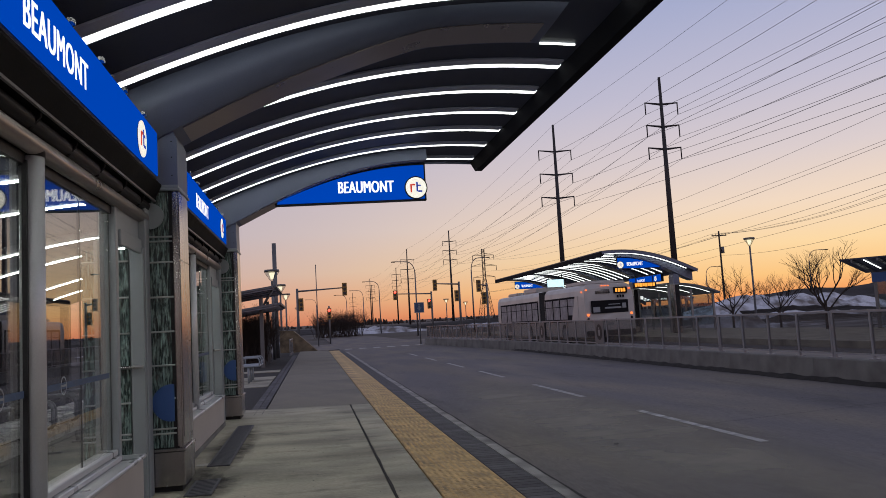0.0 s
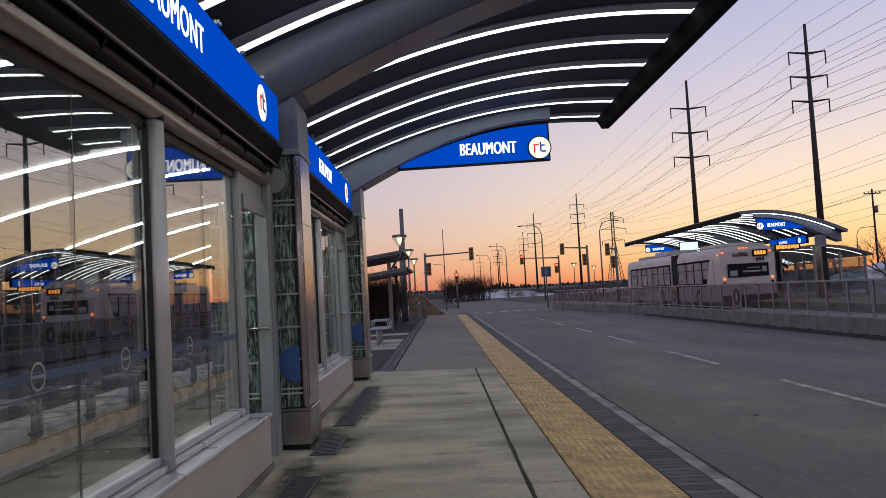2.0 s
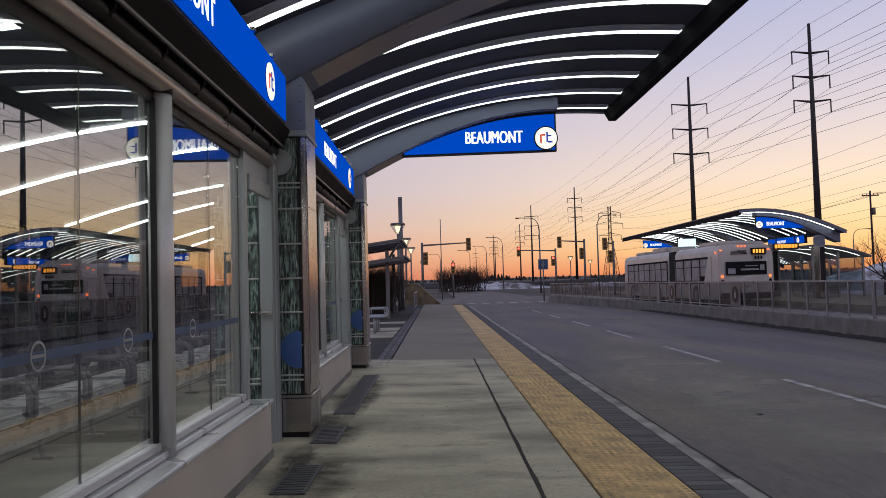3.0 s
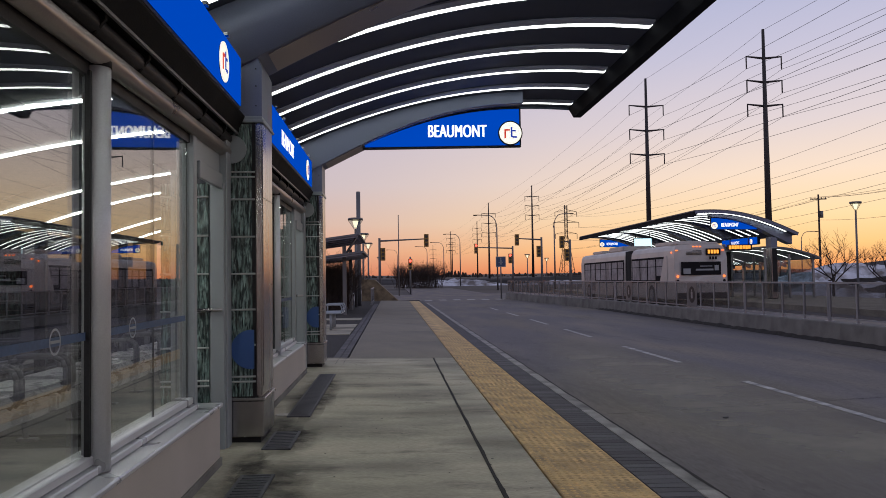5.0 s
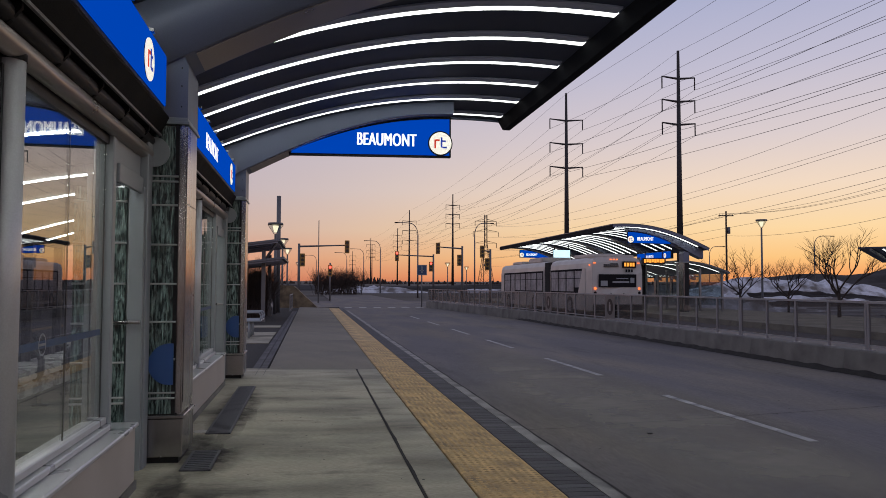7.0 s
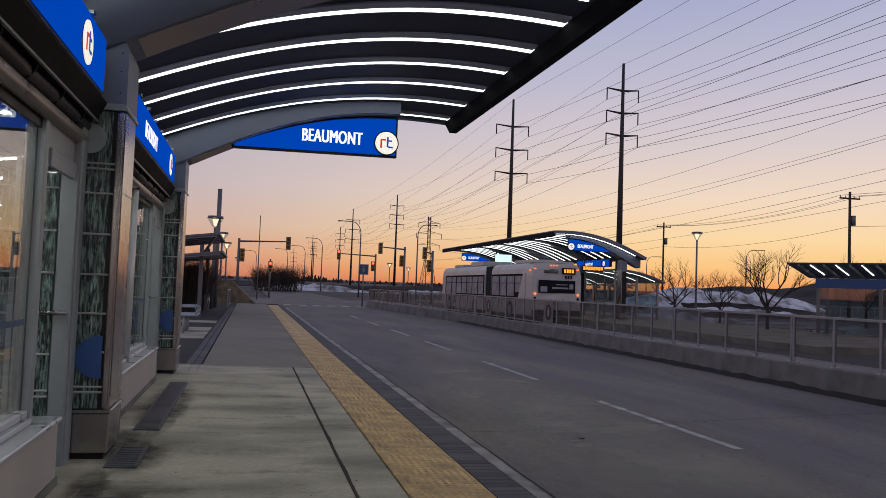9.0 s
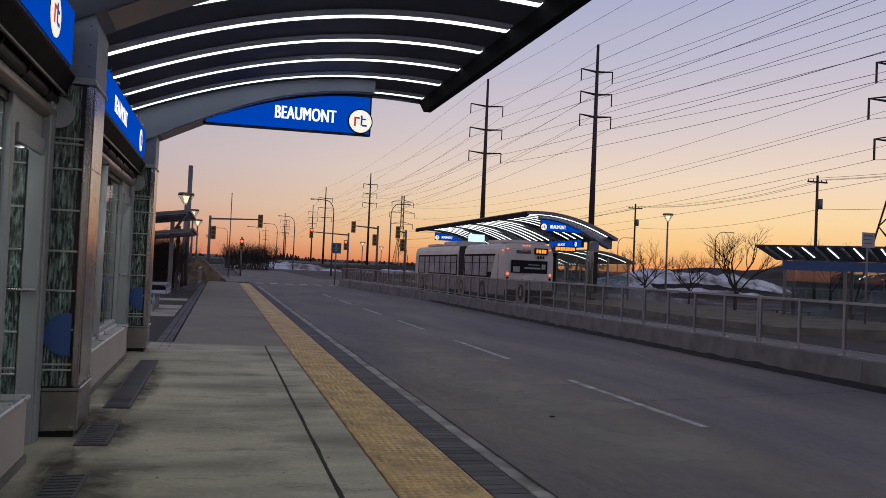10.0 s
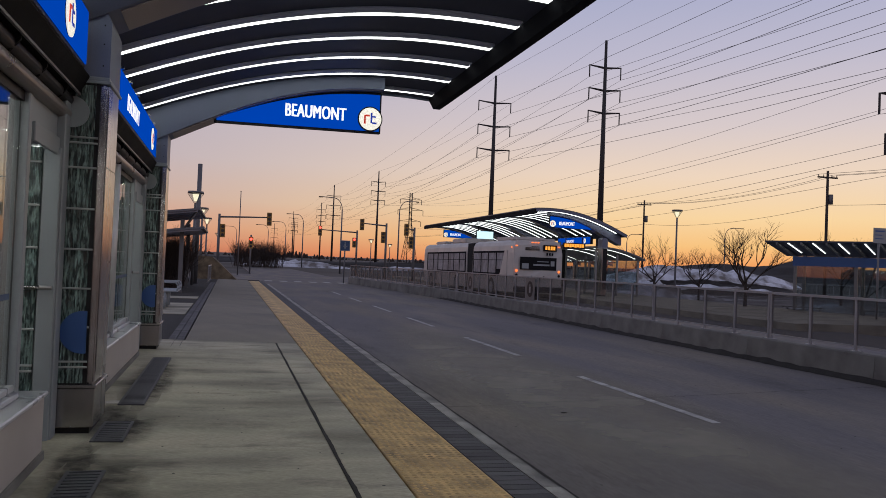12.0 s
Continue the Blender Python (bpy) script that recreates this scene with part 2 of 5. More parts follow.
def perforated(name, share):
    """Dark perforated sheet: part metal, part see-through."""
    m = bpy.data.materials.new(name)
    m.use_nodes = True
    nt = m.node_tree
    p = nt.nodes["Principled BSDF"]
    p.inputs["Base Color"].default_value, p.inputs["Roughness"].default_value = (0.03, 0.029, 0.03, 1), 0.5
    tr = nt.nodes.new("ShaderNodeBsdfTransparent")
    mx = nt.nodes.new("ShaderNodeMixShader")
    mx.inputs[0].default_value = share
    nt.links.new(tr.outputs[0], mx.inputs[1])
    nt.links.new(p.outputs[0], mx.inputs[2])
    nt.links.new(mx.outputs[0], nt.nodes["Material Output"].inputs["Surface"])
    return m


M_MESHPANEL = perforated("perforated_sheet", 0.42)


def stain_material(name, colour, scale=4.0, detail=9.0, cover=0.95):
    """Thin dirt film with a patchy cover."""
    m = bpy.data.materials.new(name)
    m.use_nodes = True
    nt = m.node_tree
    p = nt.nodes["Principled BSDF"]
    p.inputs["Base Color"].default_value, p.inputs["Roughness"].default_value = colour, 0.8
    co = nt.nodes.new("ShaderNodeTexCoord")
    ns = nt.nodes.new("ShaderNodeTexNoise")
    ns.inputs["Scale"].default_value, ns.inputs["Detail"].default_value, ns.inputs["Roughness"].default_value = scale, detail, 0.6
    nt.links.new(co.outputs["Object"], ns.inputs["Vector"])
    mr = nt.nodes.new("ShaderNodeMapRange")
    for k, v in zip(("From Min", "From Max", "To Min", "To Max"), (0.30, 0.62, 0.15, cover)):
        mr.inputs[k].default_value = v
    nt.links.new(ns.outputs["Fac"], mr.inputs["Value"])
    # the film thins out towards the rim of its patch
    flat = nt.nodes.new("ShaderNodeVectorMath")
    flat.operation = "MULTIPLY_ADD"
    flat.inputs[1].default_value, flat.inputs[2].default_value = (2, 2, 0), (-1, -1, 0)
    nt.links.new(co.outputs["Generated"], flat.inputs[0])
    far_off = nt.nodes.new("ShaderNodeVectorMath")
    far_off.operation = "LENGTH"
    nt.links.new(flat.outputs[0], far_off.inputs[0])
    rim = nt.nodes.new("ShaderNodeMapRange")
    rim.interpolation_type = "SMOOTHSTEP"
    for k, v in zip(("From Min", "From Max", "To Min", "To Max"), (0.35, 0.92, 1.0, 0.0)):
        rim.inputs[k].default_value = v
    nt.links.new(far_off.outputs["Value"], rim.inputs["Value"])
    both = nt.nodes.new("ShaderNodeMath")
    both.operation = "MULTIPLY"
    nt.links.new(mr.outputs["Result"], both.inputs[0])
    nt.links.new(rim.outputs["Result"], both.inputs[1])
    tr = nt.nodes.new("ShaderNodeBsdfTransparent")
    mx = nt.nodes.new("ShaderNodeMixShader")
    nt.links.new(both.outputs[0], mx.inputs[0])
    nt.links.new(tr.outputs[0], mx.inputs[1])
    nt.links.new(p.outputs[0], mx.inputs[2])
    nt.links.new(mx.outputs[0], nt.nodes["Material Output"].inputs["Surface"])
    return m


M_STAIN = stain_material("damp_dirt", (0.055, 0.048, 0.038, 1), 5.0, 9.0, 0.72)
M_DUST = stain_material("road_dust", (0.30, 0.275, 0.215, 1), 0.7, 4.0, 0.7)
M_PALE = material("pale_concrete", (0.5, 0.48, 0.44, 1), 0.8, scale=4, vary=0.2, fine=60, bump=0.2)


# ---------------------------------------------------------------- building helpers
def box(bm, x0, x1, y0, y1, z0, z1):
    v = [bm.verts.new((x, y, z)) for z in (z0, z1) for y in (y0, y1) for x in (x0, x1)]
    for f in ((0, 2, 3, 1), (4, 5, 7, 6), (0, 1, 5, 4), (2, 6, 7, 3), (0, 4, 6, 2), (1, 3, 7, 5)):
        bm.faces.new([v[i] for i in f])
    return bm


def boxes(*rows):
    bm = bmesh.new()
    for r in rows:
        box(bm, *r)
    return bm


def rounded(rows, r=0.008, seg=1):
    bm = boxes(*rows) if isinstance(rows[0], (tuple, list)) else boxes(rows)
    bmesh.ops.bevel(bm, geom=bm.edges[:], offset=r, segments=seg, affect="EDGES", clamp_overlap=True)
    return bm


def tube(bm, a, b, r0, r1=None, n=8, caps=True):
    """A tapered rod from a to b."""
    a, b = Vector(a), Vector(b)
    r1 = r0 if r1 is None else r1
    d = (b - a).normalized()
    u = d.orthogonal().normalized()
    w = d.cross(u)
    rings = [[bm.verts.new(c + (u * math.cos(2 * math.pi * i / n) + w * math.sin(2 * math.pi * i / n)) * r) for i in range(n)] for c, r in ((a, r0), (b, r1))]
    for i in range(n):
        f = bm.faces.new((rings[0][i], rings[0][(i + 1) % n], rings[1][(i + 1) % n], rings[1][i]))
        f.smooth = n > 6
    if caps:
        bm.faces.new(rings[0][::-1])
        bm.faces.new(rings[1])
    return bm


def bent(bm, pts, r, n=8):
    """A rod along a line of points."""
    for a, b in zip(pts, pts[1:]):
        tube(bm, a, b, r, r, n)
    return bm


def prism(bm, outline, axis, lo, hi):
    """An outline (2D, closed) pushed along an axis from lo to hi."""
    def at(p, d):
        return {"x": (d, p[0], p[1]), "y": (p[0], d, p[1]), "z": (p[0], p[1], d)}[axis]
    a = [bm.verts.new(at(p, lo)) for p in outline]
    b = [bm.verts.new(at(p, hi)) for p in outline]
    n = len(outline)
    bm.faces.new(a[::-1])
    bm.faces.new(b)
    for i in range(n):
        bm.faces.new((a[i], a[(i + 1) % n], b[(i + 1) % n], b[i]))
    bmesh.ops.recalc_face_normals(bm, faces=bm.faces[:])
    return bm


def disc(bm, c, r, axis, depth, n=28, sx=1.0):
    ring = [(c[0] + sx * r * math.cos(2 * math.pi * i / n), c[1] + r * math.sin(2 * math.pi * i / n)) for i in range(n)]
    return prism(bm, ring, axis, c[2], c[2] + depth)


def part(name, bm, mat, parent=None, label="", at=None):
    me = bpy.data.meshes.new(name)
    bm.to_mesh(me)
    bm.free()
    me.materials.append(mat)
    ob = new(name, me)
    if parent:
        ob.parent = parent
    if at:
        ob.location = at
    if label:
        ob["label"] = label
    return ob


def shared(name, ob, parent, loc):
    """One more piece on the mesh of ob."""
    o = new(name, ob.data)
    o.parent = parent
    o.location = loc
    return o


def thing(name, loc, label, category, group="", turn=0):
    ob = new(name)
    ob.empty_display_size = 0.2
    ob.matrix_basis = pose(*loc, 0, 0, turn)
    return tagged(ob, label, category, group)


def structure(name, bm, mat, label="", category=""):
    return tagged(part(name, bm, mat), label, category, "", "structure")


def letters(text, height, width, mat, parent, m, name="lettering", bold_by=0.04):
    cu = bpy.data.curves.new(name, "FONT")
    cu.body, cu.size, cu.extrude, cu.offset = text, height / 0.7, 0.0006, 0.0
    cu.align_x, cu.align_y, cu.space_character = "CENTER", "CENTER", 1.07
    tmp = new("lettering_source", cu)
    bpy.context.view_layer.update()
    me = bpy.data.meshes.new_from_object(tmp.evaluated_get(bpy.context.evaluated_depsgraph_get()))
    bpy.data.objects.remove(tmp)
    xs, ys = [v.co.x for v in me.vertices], [v.co.y for v in me.vertices]
    me.transform(Matrix.Diagonal((width / (max(xs) - min(xs)), height / (max(ys) - min(ys)), 1, 1)))
    bold = bmesh.new()
    for dx in (-0.5, 0.0, 0.5):
        me.transform(Matrix.Translation((dx * height * bold_by, 0, 0.0006)))
        bold.from_mesh(me)
        me.transform(Matrix.Translation((-dx * height * bold_by, 0, 0)))
    bold.to_mesh(me)
    bold.free()
    me.materials.clear()
    me.materials.append(mat)
    ob = new(name, me)
    ob.parent = parent
    ob.matrix_basis = m
    return ob


# ---------------------------------------------------------------- ground, road, platform
def fall(x):
    """Height of the platform, which drains towards the kerb."""
    return -0.02 * (x + 0.9)


bm = bmesh.new()
N = 60
grid_x = [-1500 + 3000 * i / N for i in range(N + 1)]
grid_y = [-400 + 3400 * i / N for i in range(N + 1)]
gv = [[bm.verts.new((x, y, -0.32 + 0.006 * max(0.0, math.hypot(x, y) - 110) + (0.0 if max(abs(x), abs(y)) < 260 else 0.6 * noise.noise((x / 300, y / 300, 0))))) for x in grid_x] for y in grid_y]
for j in range(N):
    for i in range(N):
        bm.faces.new((gv[j][i], gv[j][i + 1], gv[j + 1][i + 1], gv[j + 1][i]))
structure("ground", bm, M_GROUND, "dormant brown ground with patches of old snow", "ground")

ROAD_Z = -0.2
structure("road", boxes((2.0, 9.42, -40, 56.0, -0.7, ROAD_Z), (-60, 7.9, 56.0, 76, -0.7, ROAD_Z), (7.9, 90, 56.0, 76, -0.7, ROAD_Z), (2.0, 9.4, 76, 260, -0.7, ROAD_Z - 0.004)), M_ASPHALT, "worn dark grey asphalt bus road with an intersection", "road")
structure("bus_lane", boxes((9.72, 18.0, -40, 55.98, -0.7, ROAD_Z)), M_ASPHALT, "dark grey asphalt bus lane behind the railing", "road")

# platform base under the slabs
bm = bmesh.new()
prism(bm, [(-3.4, -0.5), (1.98, -0.5), (1.98, fall(1.98) - 0.022), (-3.4, -0.022)], "y", -16, 49.2)
platform = structure("platform", bm, M_JOINT, "concrete bus platform with dark joints between slabs", "platform")


def tilted_slab(x0, x1, length, thick=0.05, cut=0.006):
    """A slab that follows the fall, from y = 0 to its length."""
    bm = bmesh.new()
    prism(bm, [(x0, fall(x0) - thick), (x1, fall(x1) - thick), (x1, fall(x1) - 0.004), (x1 - cut, fall(x1)), (x0 + cut, fall(x0)), (x0, fall(x0) - 0.004)], "y", 0, length)
    return bm


# main walkway slabs and the narrow row beside the tactile strip
first = {}


def slab_row(name, x0, x1, ys, mat, gap=0.012):
    for a, b in zip(ys, ys[1:]):
        key = (name, round(b - a, 3), x0)
        if key in first:
            shared(name, first[key], platform, (0, a + gap / 2, 0))
        else:
            first[key] = part(name, tilted_slab(x0, x1, b - a - gap), mat, platform, "", (0, a + gap / 2, 0))


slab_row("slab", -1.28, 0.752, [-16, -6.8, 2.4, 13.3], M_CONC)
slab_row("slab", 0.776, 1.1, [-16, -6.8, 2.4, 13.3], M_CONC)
# slabs past y = 13.3 take a darker concrete than the near ones
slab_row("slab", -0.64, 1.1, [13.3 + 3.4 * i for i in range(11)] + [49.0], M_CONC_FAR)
slab_row("tactile_tile", 1.115, 1.70, [-16.55 + 1.24 * i for i in range(53)], M_TACT, 0.007)

# raised domes of the tactile strip, near the camera
bm = bmesh.new()
for j in range(int((20 - 1.0) / 0.0606)):
    for i in range(10):
        cx, cy = 1.144 + 0.0585 * i, 1.0 + 0.0606 * j
        cz = fall(cx) - 0.001
        base = [bm.verts.new((cx + 0.021 * sx, cy + 0.021 * sy, cz)) for sx, sy in ((-1, -0.4), (-0.4, -1), (0.4, -1), (1, -0.4), (1, 0.4), (0.4, 1), (-0.4, 1), (-1, 0.4))]
        top = [bm.verts.new((v.co.x * 0.4 + cx * 0.6, v.co.y * 0.4 + cy * 0.6, cz + 0.0055)) for v in base]
        for k in range(8):
            bm.faces.new((base[k], base[(k + 1) % 8], top[(k + 1) % 8], top[k]))
        bm.faces.new(top)
tagged(part("tactile_domes", bm, M_TACT, platform), kind="stuff")

# paver bricks between tactile strip and kerb, and along the platform's inner edge
brick_a = None
for i in range(150):
    y = 1.5 + 0.105 * i
    if brick_a is None:
        bm = bmesh.new()
        prism(bm, [(1.712, fall(1.712) - 0.05), (1.975, fall(1.975) - 0.05), (1.975, fall(1.975) - 0.004), (1.712, fall(1.712) - 0.004)], "y", 0, 0.094)
        brick_a = part("brick", bm, M_BRICK, platform, "", (0, y, 0))
    else:
        shared("brick", brick_a, platform, (0, y, 0))
bm = bmesh.new()
for i in range(320):
    y = 17.25 + 0.105 * i
    if y < 49:
        prism_pts = [(1.712, fall(1.712) - 0.004), (1.975, fall(1.975) - 0.004)]
        v = [bm.verts.new((p[0], yy, p[1])) for yy in (y, y + 0.094) for p in prism_pts]
        bm.faces.new((v[0], v[1], v[3], v[2]))
tagged(part("far_bricks", bm, M_BRICK, platform), kind="stuff")
brick_b = None
for i in range(135):
    for j in range(2):
        y = 12.3 + 0.22 * i
        if brick_b is None:
            brick_b = part("brick", boxes((0, 0.11, 0, 0.21, -0.045, -0.002)), M_BRICK, platform, "", (-0.9, y, 0))
        else:
            shared("brick", brick_b, platform, (-0.9 + 0.12 * j, y + 0.1 * j, -0.0024 * j))

# kerb stones with a rounded edge
kerb_o = None
kb = tagged(new("kerb"), "light grey concrete kerb along the road", "kerb", "", "structure")
for i in range(20):
    y = -16 + 3.0 * i
    if kerb_o is None:
        bm = bmesh.new()
        zz = fall(1.98)
        prism(bm, [(1.984, -0.5), (2.15, -0.5), (2.14, zz - 0.06), (2.128, zz - 0.02), (2.108, zz - 0.006), (1.984, zz - 0.002)], "y", 0.002, 2.998)
        kerb_o = part("kerb_stone", bm, M_KERB, kb, "", (0, y, 0))
    else:
        shared("kerb_stone", kerb_o, kb, (0, y, 0))

structure("kerb_seal", boxes((2.15, 2.215, -16, 44, -0.4, ROAD_Z + 0.006)), M_JOINT, "dark sealed joint between kerb and road", "joint")

# ragged dark seam along the kerb's outer edge
bm = bmesh.new()
prev = None
for i in range(420):
    y = 3.0 + 0.06 * i
    w = 0.010 + 0.018 * max(0.0, noise.noise((y * 1.6, 4, 3)) + 0.2) + 0.006 * noise.noise((y * 9, 2, 8))
    off = 0.012 * noise.noise((y * 0.9, 8, 5))
    row = [bm.verts.new((2.112 + off - max(0.004, w), y, fall(1.98) - 0.003)), bm.verts.new((2.119 + off, y, fall(1.98) - 0.003))]
    if prev:
        bm.faces.new((prev[0], prev[1], row[1], row[0]))
    prev = row
structure("kerb_seam", bm, M_JOINT, "ragged dark seam along the kerb edge", "joint")

# painted marks
def mark(name, x, y, w, l, turn=0.0):
    bm = bmesh.new()
    box(bm, -w / 2, w / 2, 0, l, 0, 0.004)
    ob = tagged(part(name, bm, M_PAINT), "worn white painted line on the asphalt", "road marking", "road markings", "structure")
    ob.matrix_basis = pose(x, y, ROAD_Z + 0.001, 0, 0, turn)
    return ob


for y, l in ((1.6, 3.3), (7.45, 3.32), (13.24, 3.2), (19.2, 3.0), (24.6, 3.1), (30.4, 3.0), (36.2, 3.0)):
    mark("lane_dash", 4.96, y, 0.10, l)
for i in range(6):
    mark("crossing_bar", 2.6 + 1.0 * i, 54.2, 0.5, 1.6)
# worn jagged edge of the long joint, and small specks of dirt
bm = bmesh.new()
prev = None
for i in range(190):
    y = 3.8 + 0.05 * i
    w0 = 0.009 + 0.009 * max(0.0, noise.noise((y * 2.1, 0, 7)) + 0.25) + 0.004 * noise.noise((y * 11, 3, 1))
    w1 = 0.009 + 0.011 * max(0.0, noise.noise((y * 1.7, 5, 2)) + 0.2) + 0.004 * noise.noise((y * 12, 9, 4))
    row = [bm.verts.new((0.764 - w0, y, fall(0.764) + 0.0025)), bm.verts.new((0.764 + w1, y, fall(0.764) + 0.0025))]
    if prev:
        bm.faces.new((prev[0], prev[1], row[1], row[0]))
    prev = row
part("joint_filler", bm, M_JOINT, platform, "dark crumbling joint")
spk = random.Random(9)
bm = bmesh.new()
for i in range(110):
    cx, cy, r = spk.uniform(-0.85, 1.0), spk.uniform(3.2, 14.0), spk.uniform(0.003, 0.011)
    ring = [bm.verts.new((cx + r * spk.uniform(0.6, 1.3) * math.cos(a), cy + r * spk.uniform(0.6, 1.3) * math.sin(a), fall(cx) + 0.003)) for a in (2 * math.pi * k / 7 for k in range(7))]
    bm.faces.new(ring)
for i in range(160):
    cx, cy, r = spk.uniform(2.3, 9.0), spk.uniform(3.5, 18.0), spk.uniform(0.004, 0.016)
    ring = [bm.verts.new((cx + r * spk.uniform(0.6, 1.3) * math.cos(a), cy + r * spk.uniform(0.6, 1.3) * math.sin(a), ROAD_Z + 0.003)) for a in (2 * math.pi * k / 7 for k in range(7))]
    bm.faces.new(ring)
tagged(part("dirt_specks", bm, M_JOINT), "small dark specks of grit on pavement and road", "grit", "", "stuff")
# dusty, washed-out patch in the near lane
bm = bmesh.new()
rows_d = []
for j in range(40):
    y = 1.0 + 0.5 * j
    x1 = 5.6 + 0.25 * noise.noise((y * 0.5, 3, 1))
    rows_d.append([bm.verts.new((1.6 + (x1 - 1.6) * i / 6 if i else 2.22, y, ROAD_Z + 0.0015)) for i in range(7)])
for ra, rb in zip(rows_d, rows_d[1:]):
    for i in range(6):
        bm.faces.new((ra[i], ra[i + 1], rb[i + 1], rb[i]))
structure("road_dust", bm, M_DUST, "pale dusty film on the worn near lane", "dust")
# drain cover dot and tar crack
structure("manhole_stud", disc(bmesh.new(), (3.52, 8.1, ROAD_Z), 0.03, "z", 0.012, 12), M_BLACK, "small dark round stud in the road", "road stud")
bm = bmesh.new()
for i in range(40):
    x0 = 2.1 + 0.18 * i
    y0 = 8.43 + 0.05 * noise.noise((i * 0.4, 0, 0)) + 0.033 * i
    y1 = 8.43 + 0.05 * noise.noise((i * 0.4 + 0.4, 0, 0)) + 0.033 * (i + 1)
    v = [bm.verts.new(c) for c in ((x0, y0, ROAD_Z + 0.002), (x0 + 0.18, y1, ROAD_Z + 0.002), (x0 + 0.18, y1 + 0.012, ROAD_Z + 0.002), (x0, y0 + 0.012, ROAD_Z + 0.002))]
    bm.faces.new(v)
structure("road_crack", bm, M_JOINT, "thin dark crack across the asphalt", "crack")


# drain grates by the shelter wall
def grate(x0, x1, y0, y1, across):
    t = thing("drain_grate", ((x0 + x1) / 2, (y0 + y1) / 2, fall((x0 + x1) / 2)), "dark cast-iron slotted drain grate in the concrete", "drain grate", "drain grates")
    w, l = (x1 - x0) / 2, (y1 - y0) / 2
    part("pit", boxes((-w, w, -l, l, -0.02, 0.003)), M_BLACK, t)
    part("frame", boxes((-w, -w + 0.02, -l, l, 0.003, 0.012), (w - 0.02, w, -l, l, 0.003, 0.012), (-w + 0.02, w - 0.02, -l, -l + 0.02, 0.003, 0.012), (-w + 0.02, w - 0.02, l - 0.02, l, 0.003, 0.012)), M_GRATE, t)
    n = max(3, int((2 * l - 0.04) / 0.06))
    bar = None
    for i in range(n):
        y = -l + 0.03 + (2 * l - 0.06) * (i + 0.5) / n
        if bar is None:
            bar = part("bar", boxes((-w + 0.02, w - 0.02, -0.018, 0.018, 0.003, 0.011)), M_GRATE, t, "", (0, y, 0))
        else:
            shared("bar", bar, t, (0, y, 0))
    return t


grate(-0.91, -0.69, 7.66, 10.95, True)
grate(-0.91, -0.69, 6.24, 6.92, True)
grate(-0.91, -0.69, 4.7, 5.45, True)

# irregular dirt washed round the grates and the wall's foot
dr = random.Random(21)
for k, (cx, cy, rx, ry) in enumerate(((-0.78, 5.1, 0.50, 1.1), (-0.80, 6.6, 0.40, 0.8), (-0.78, 9.3, 0.36, 2.6), (-0.92, 7.35, 0.22, 0.7), (-0.95, 5.7, 0.22, 0.8))):
    bm = bmesh.new()
    n = 40
    mid = bm.verts.new((cx, cy, fall(cx) + 0.0022))
    ring = []
    for i in range(n):
        a = 2 * math.pi * i / n
        q = 0.8 + 0.45 * noise.noise((3 * math.cos(a), 3 * math.sin(a), k * 5.0)) + dr.uniform(-0.06, 0.06)
        x = max(-1.09, cx + rx * q * math.cos(a))
        ring.append(bm.verts.new((x, cy + ry * q * math.sin(a), fall(x) + 0.0022)))
    for i in range(n):
        bm.faces.new((mid, ring[i], ring[(i + 1) % n]))
    structure("dirt_stain", bm, M_STAIN, "dark damp dirt stain on the concrete by the shelter", "stain")
structure("pale_patch", disc(bmesh.new(), (-0.96, 7.78, fall(-0.96) + 0.003), 0.075, "z", 0.004, 9, 1.0), M_PALE, "small pale worn concrete patch beside the grate", "patch")

# ---------------------------------------------------------------- canopy
ARCH = np.polyfit([-2.0, -0.92, -0.32, 0.22, 1.02, 1.6, 2.1, 3.2], [2.52, 3.03, 3.32, 3.57, 3.82, 3.91, 3.945, 3.90], 4)
SKIN = np.polyfit([-2.1, -1.0, -0.5, 0.0, 0.5, 1.0, 1.5, 2.0, 2.5, 3.0, 3.3], [2.93, 3.42, 3.611, 3.775, 3.91, 4.012, 4.081, 4.119, 4.129, 4.112, 4.09], 4)


def rib_z(x):
    return float(np.polyval(ARCH, x))


def skin_z(x):
    return float(np.polyval(SKIN, x))


def rib_low(x):
    """Underside of a rib, which thins out towards the canopy's edge."""
    return skin_z(x) - 0.014 - 0.33 * max(0.0, (1.35 - x) / 2.31) ** 0.9


def arch_strip(x0, x1, low, high, n=28):
    xs = [x0 + (x1 - x0) * i / n for i in range(n + 1)]
    return [(x, low(x)) for x in xs] + [(x, high(x)) for x in reversed(xs)]


COLS = [11.9, 6.5, 1.1, -4.3, -9.7]
Y_END, Y_START = 12.95, -10.8


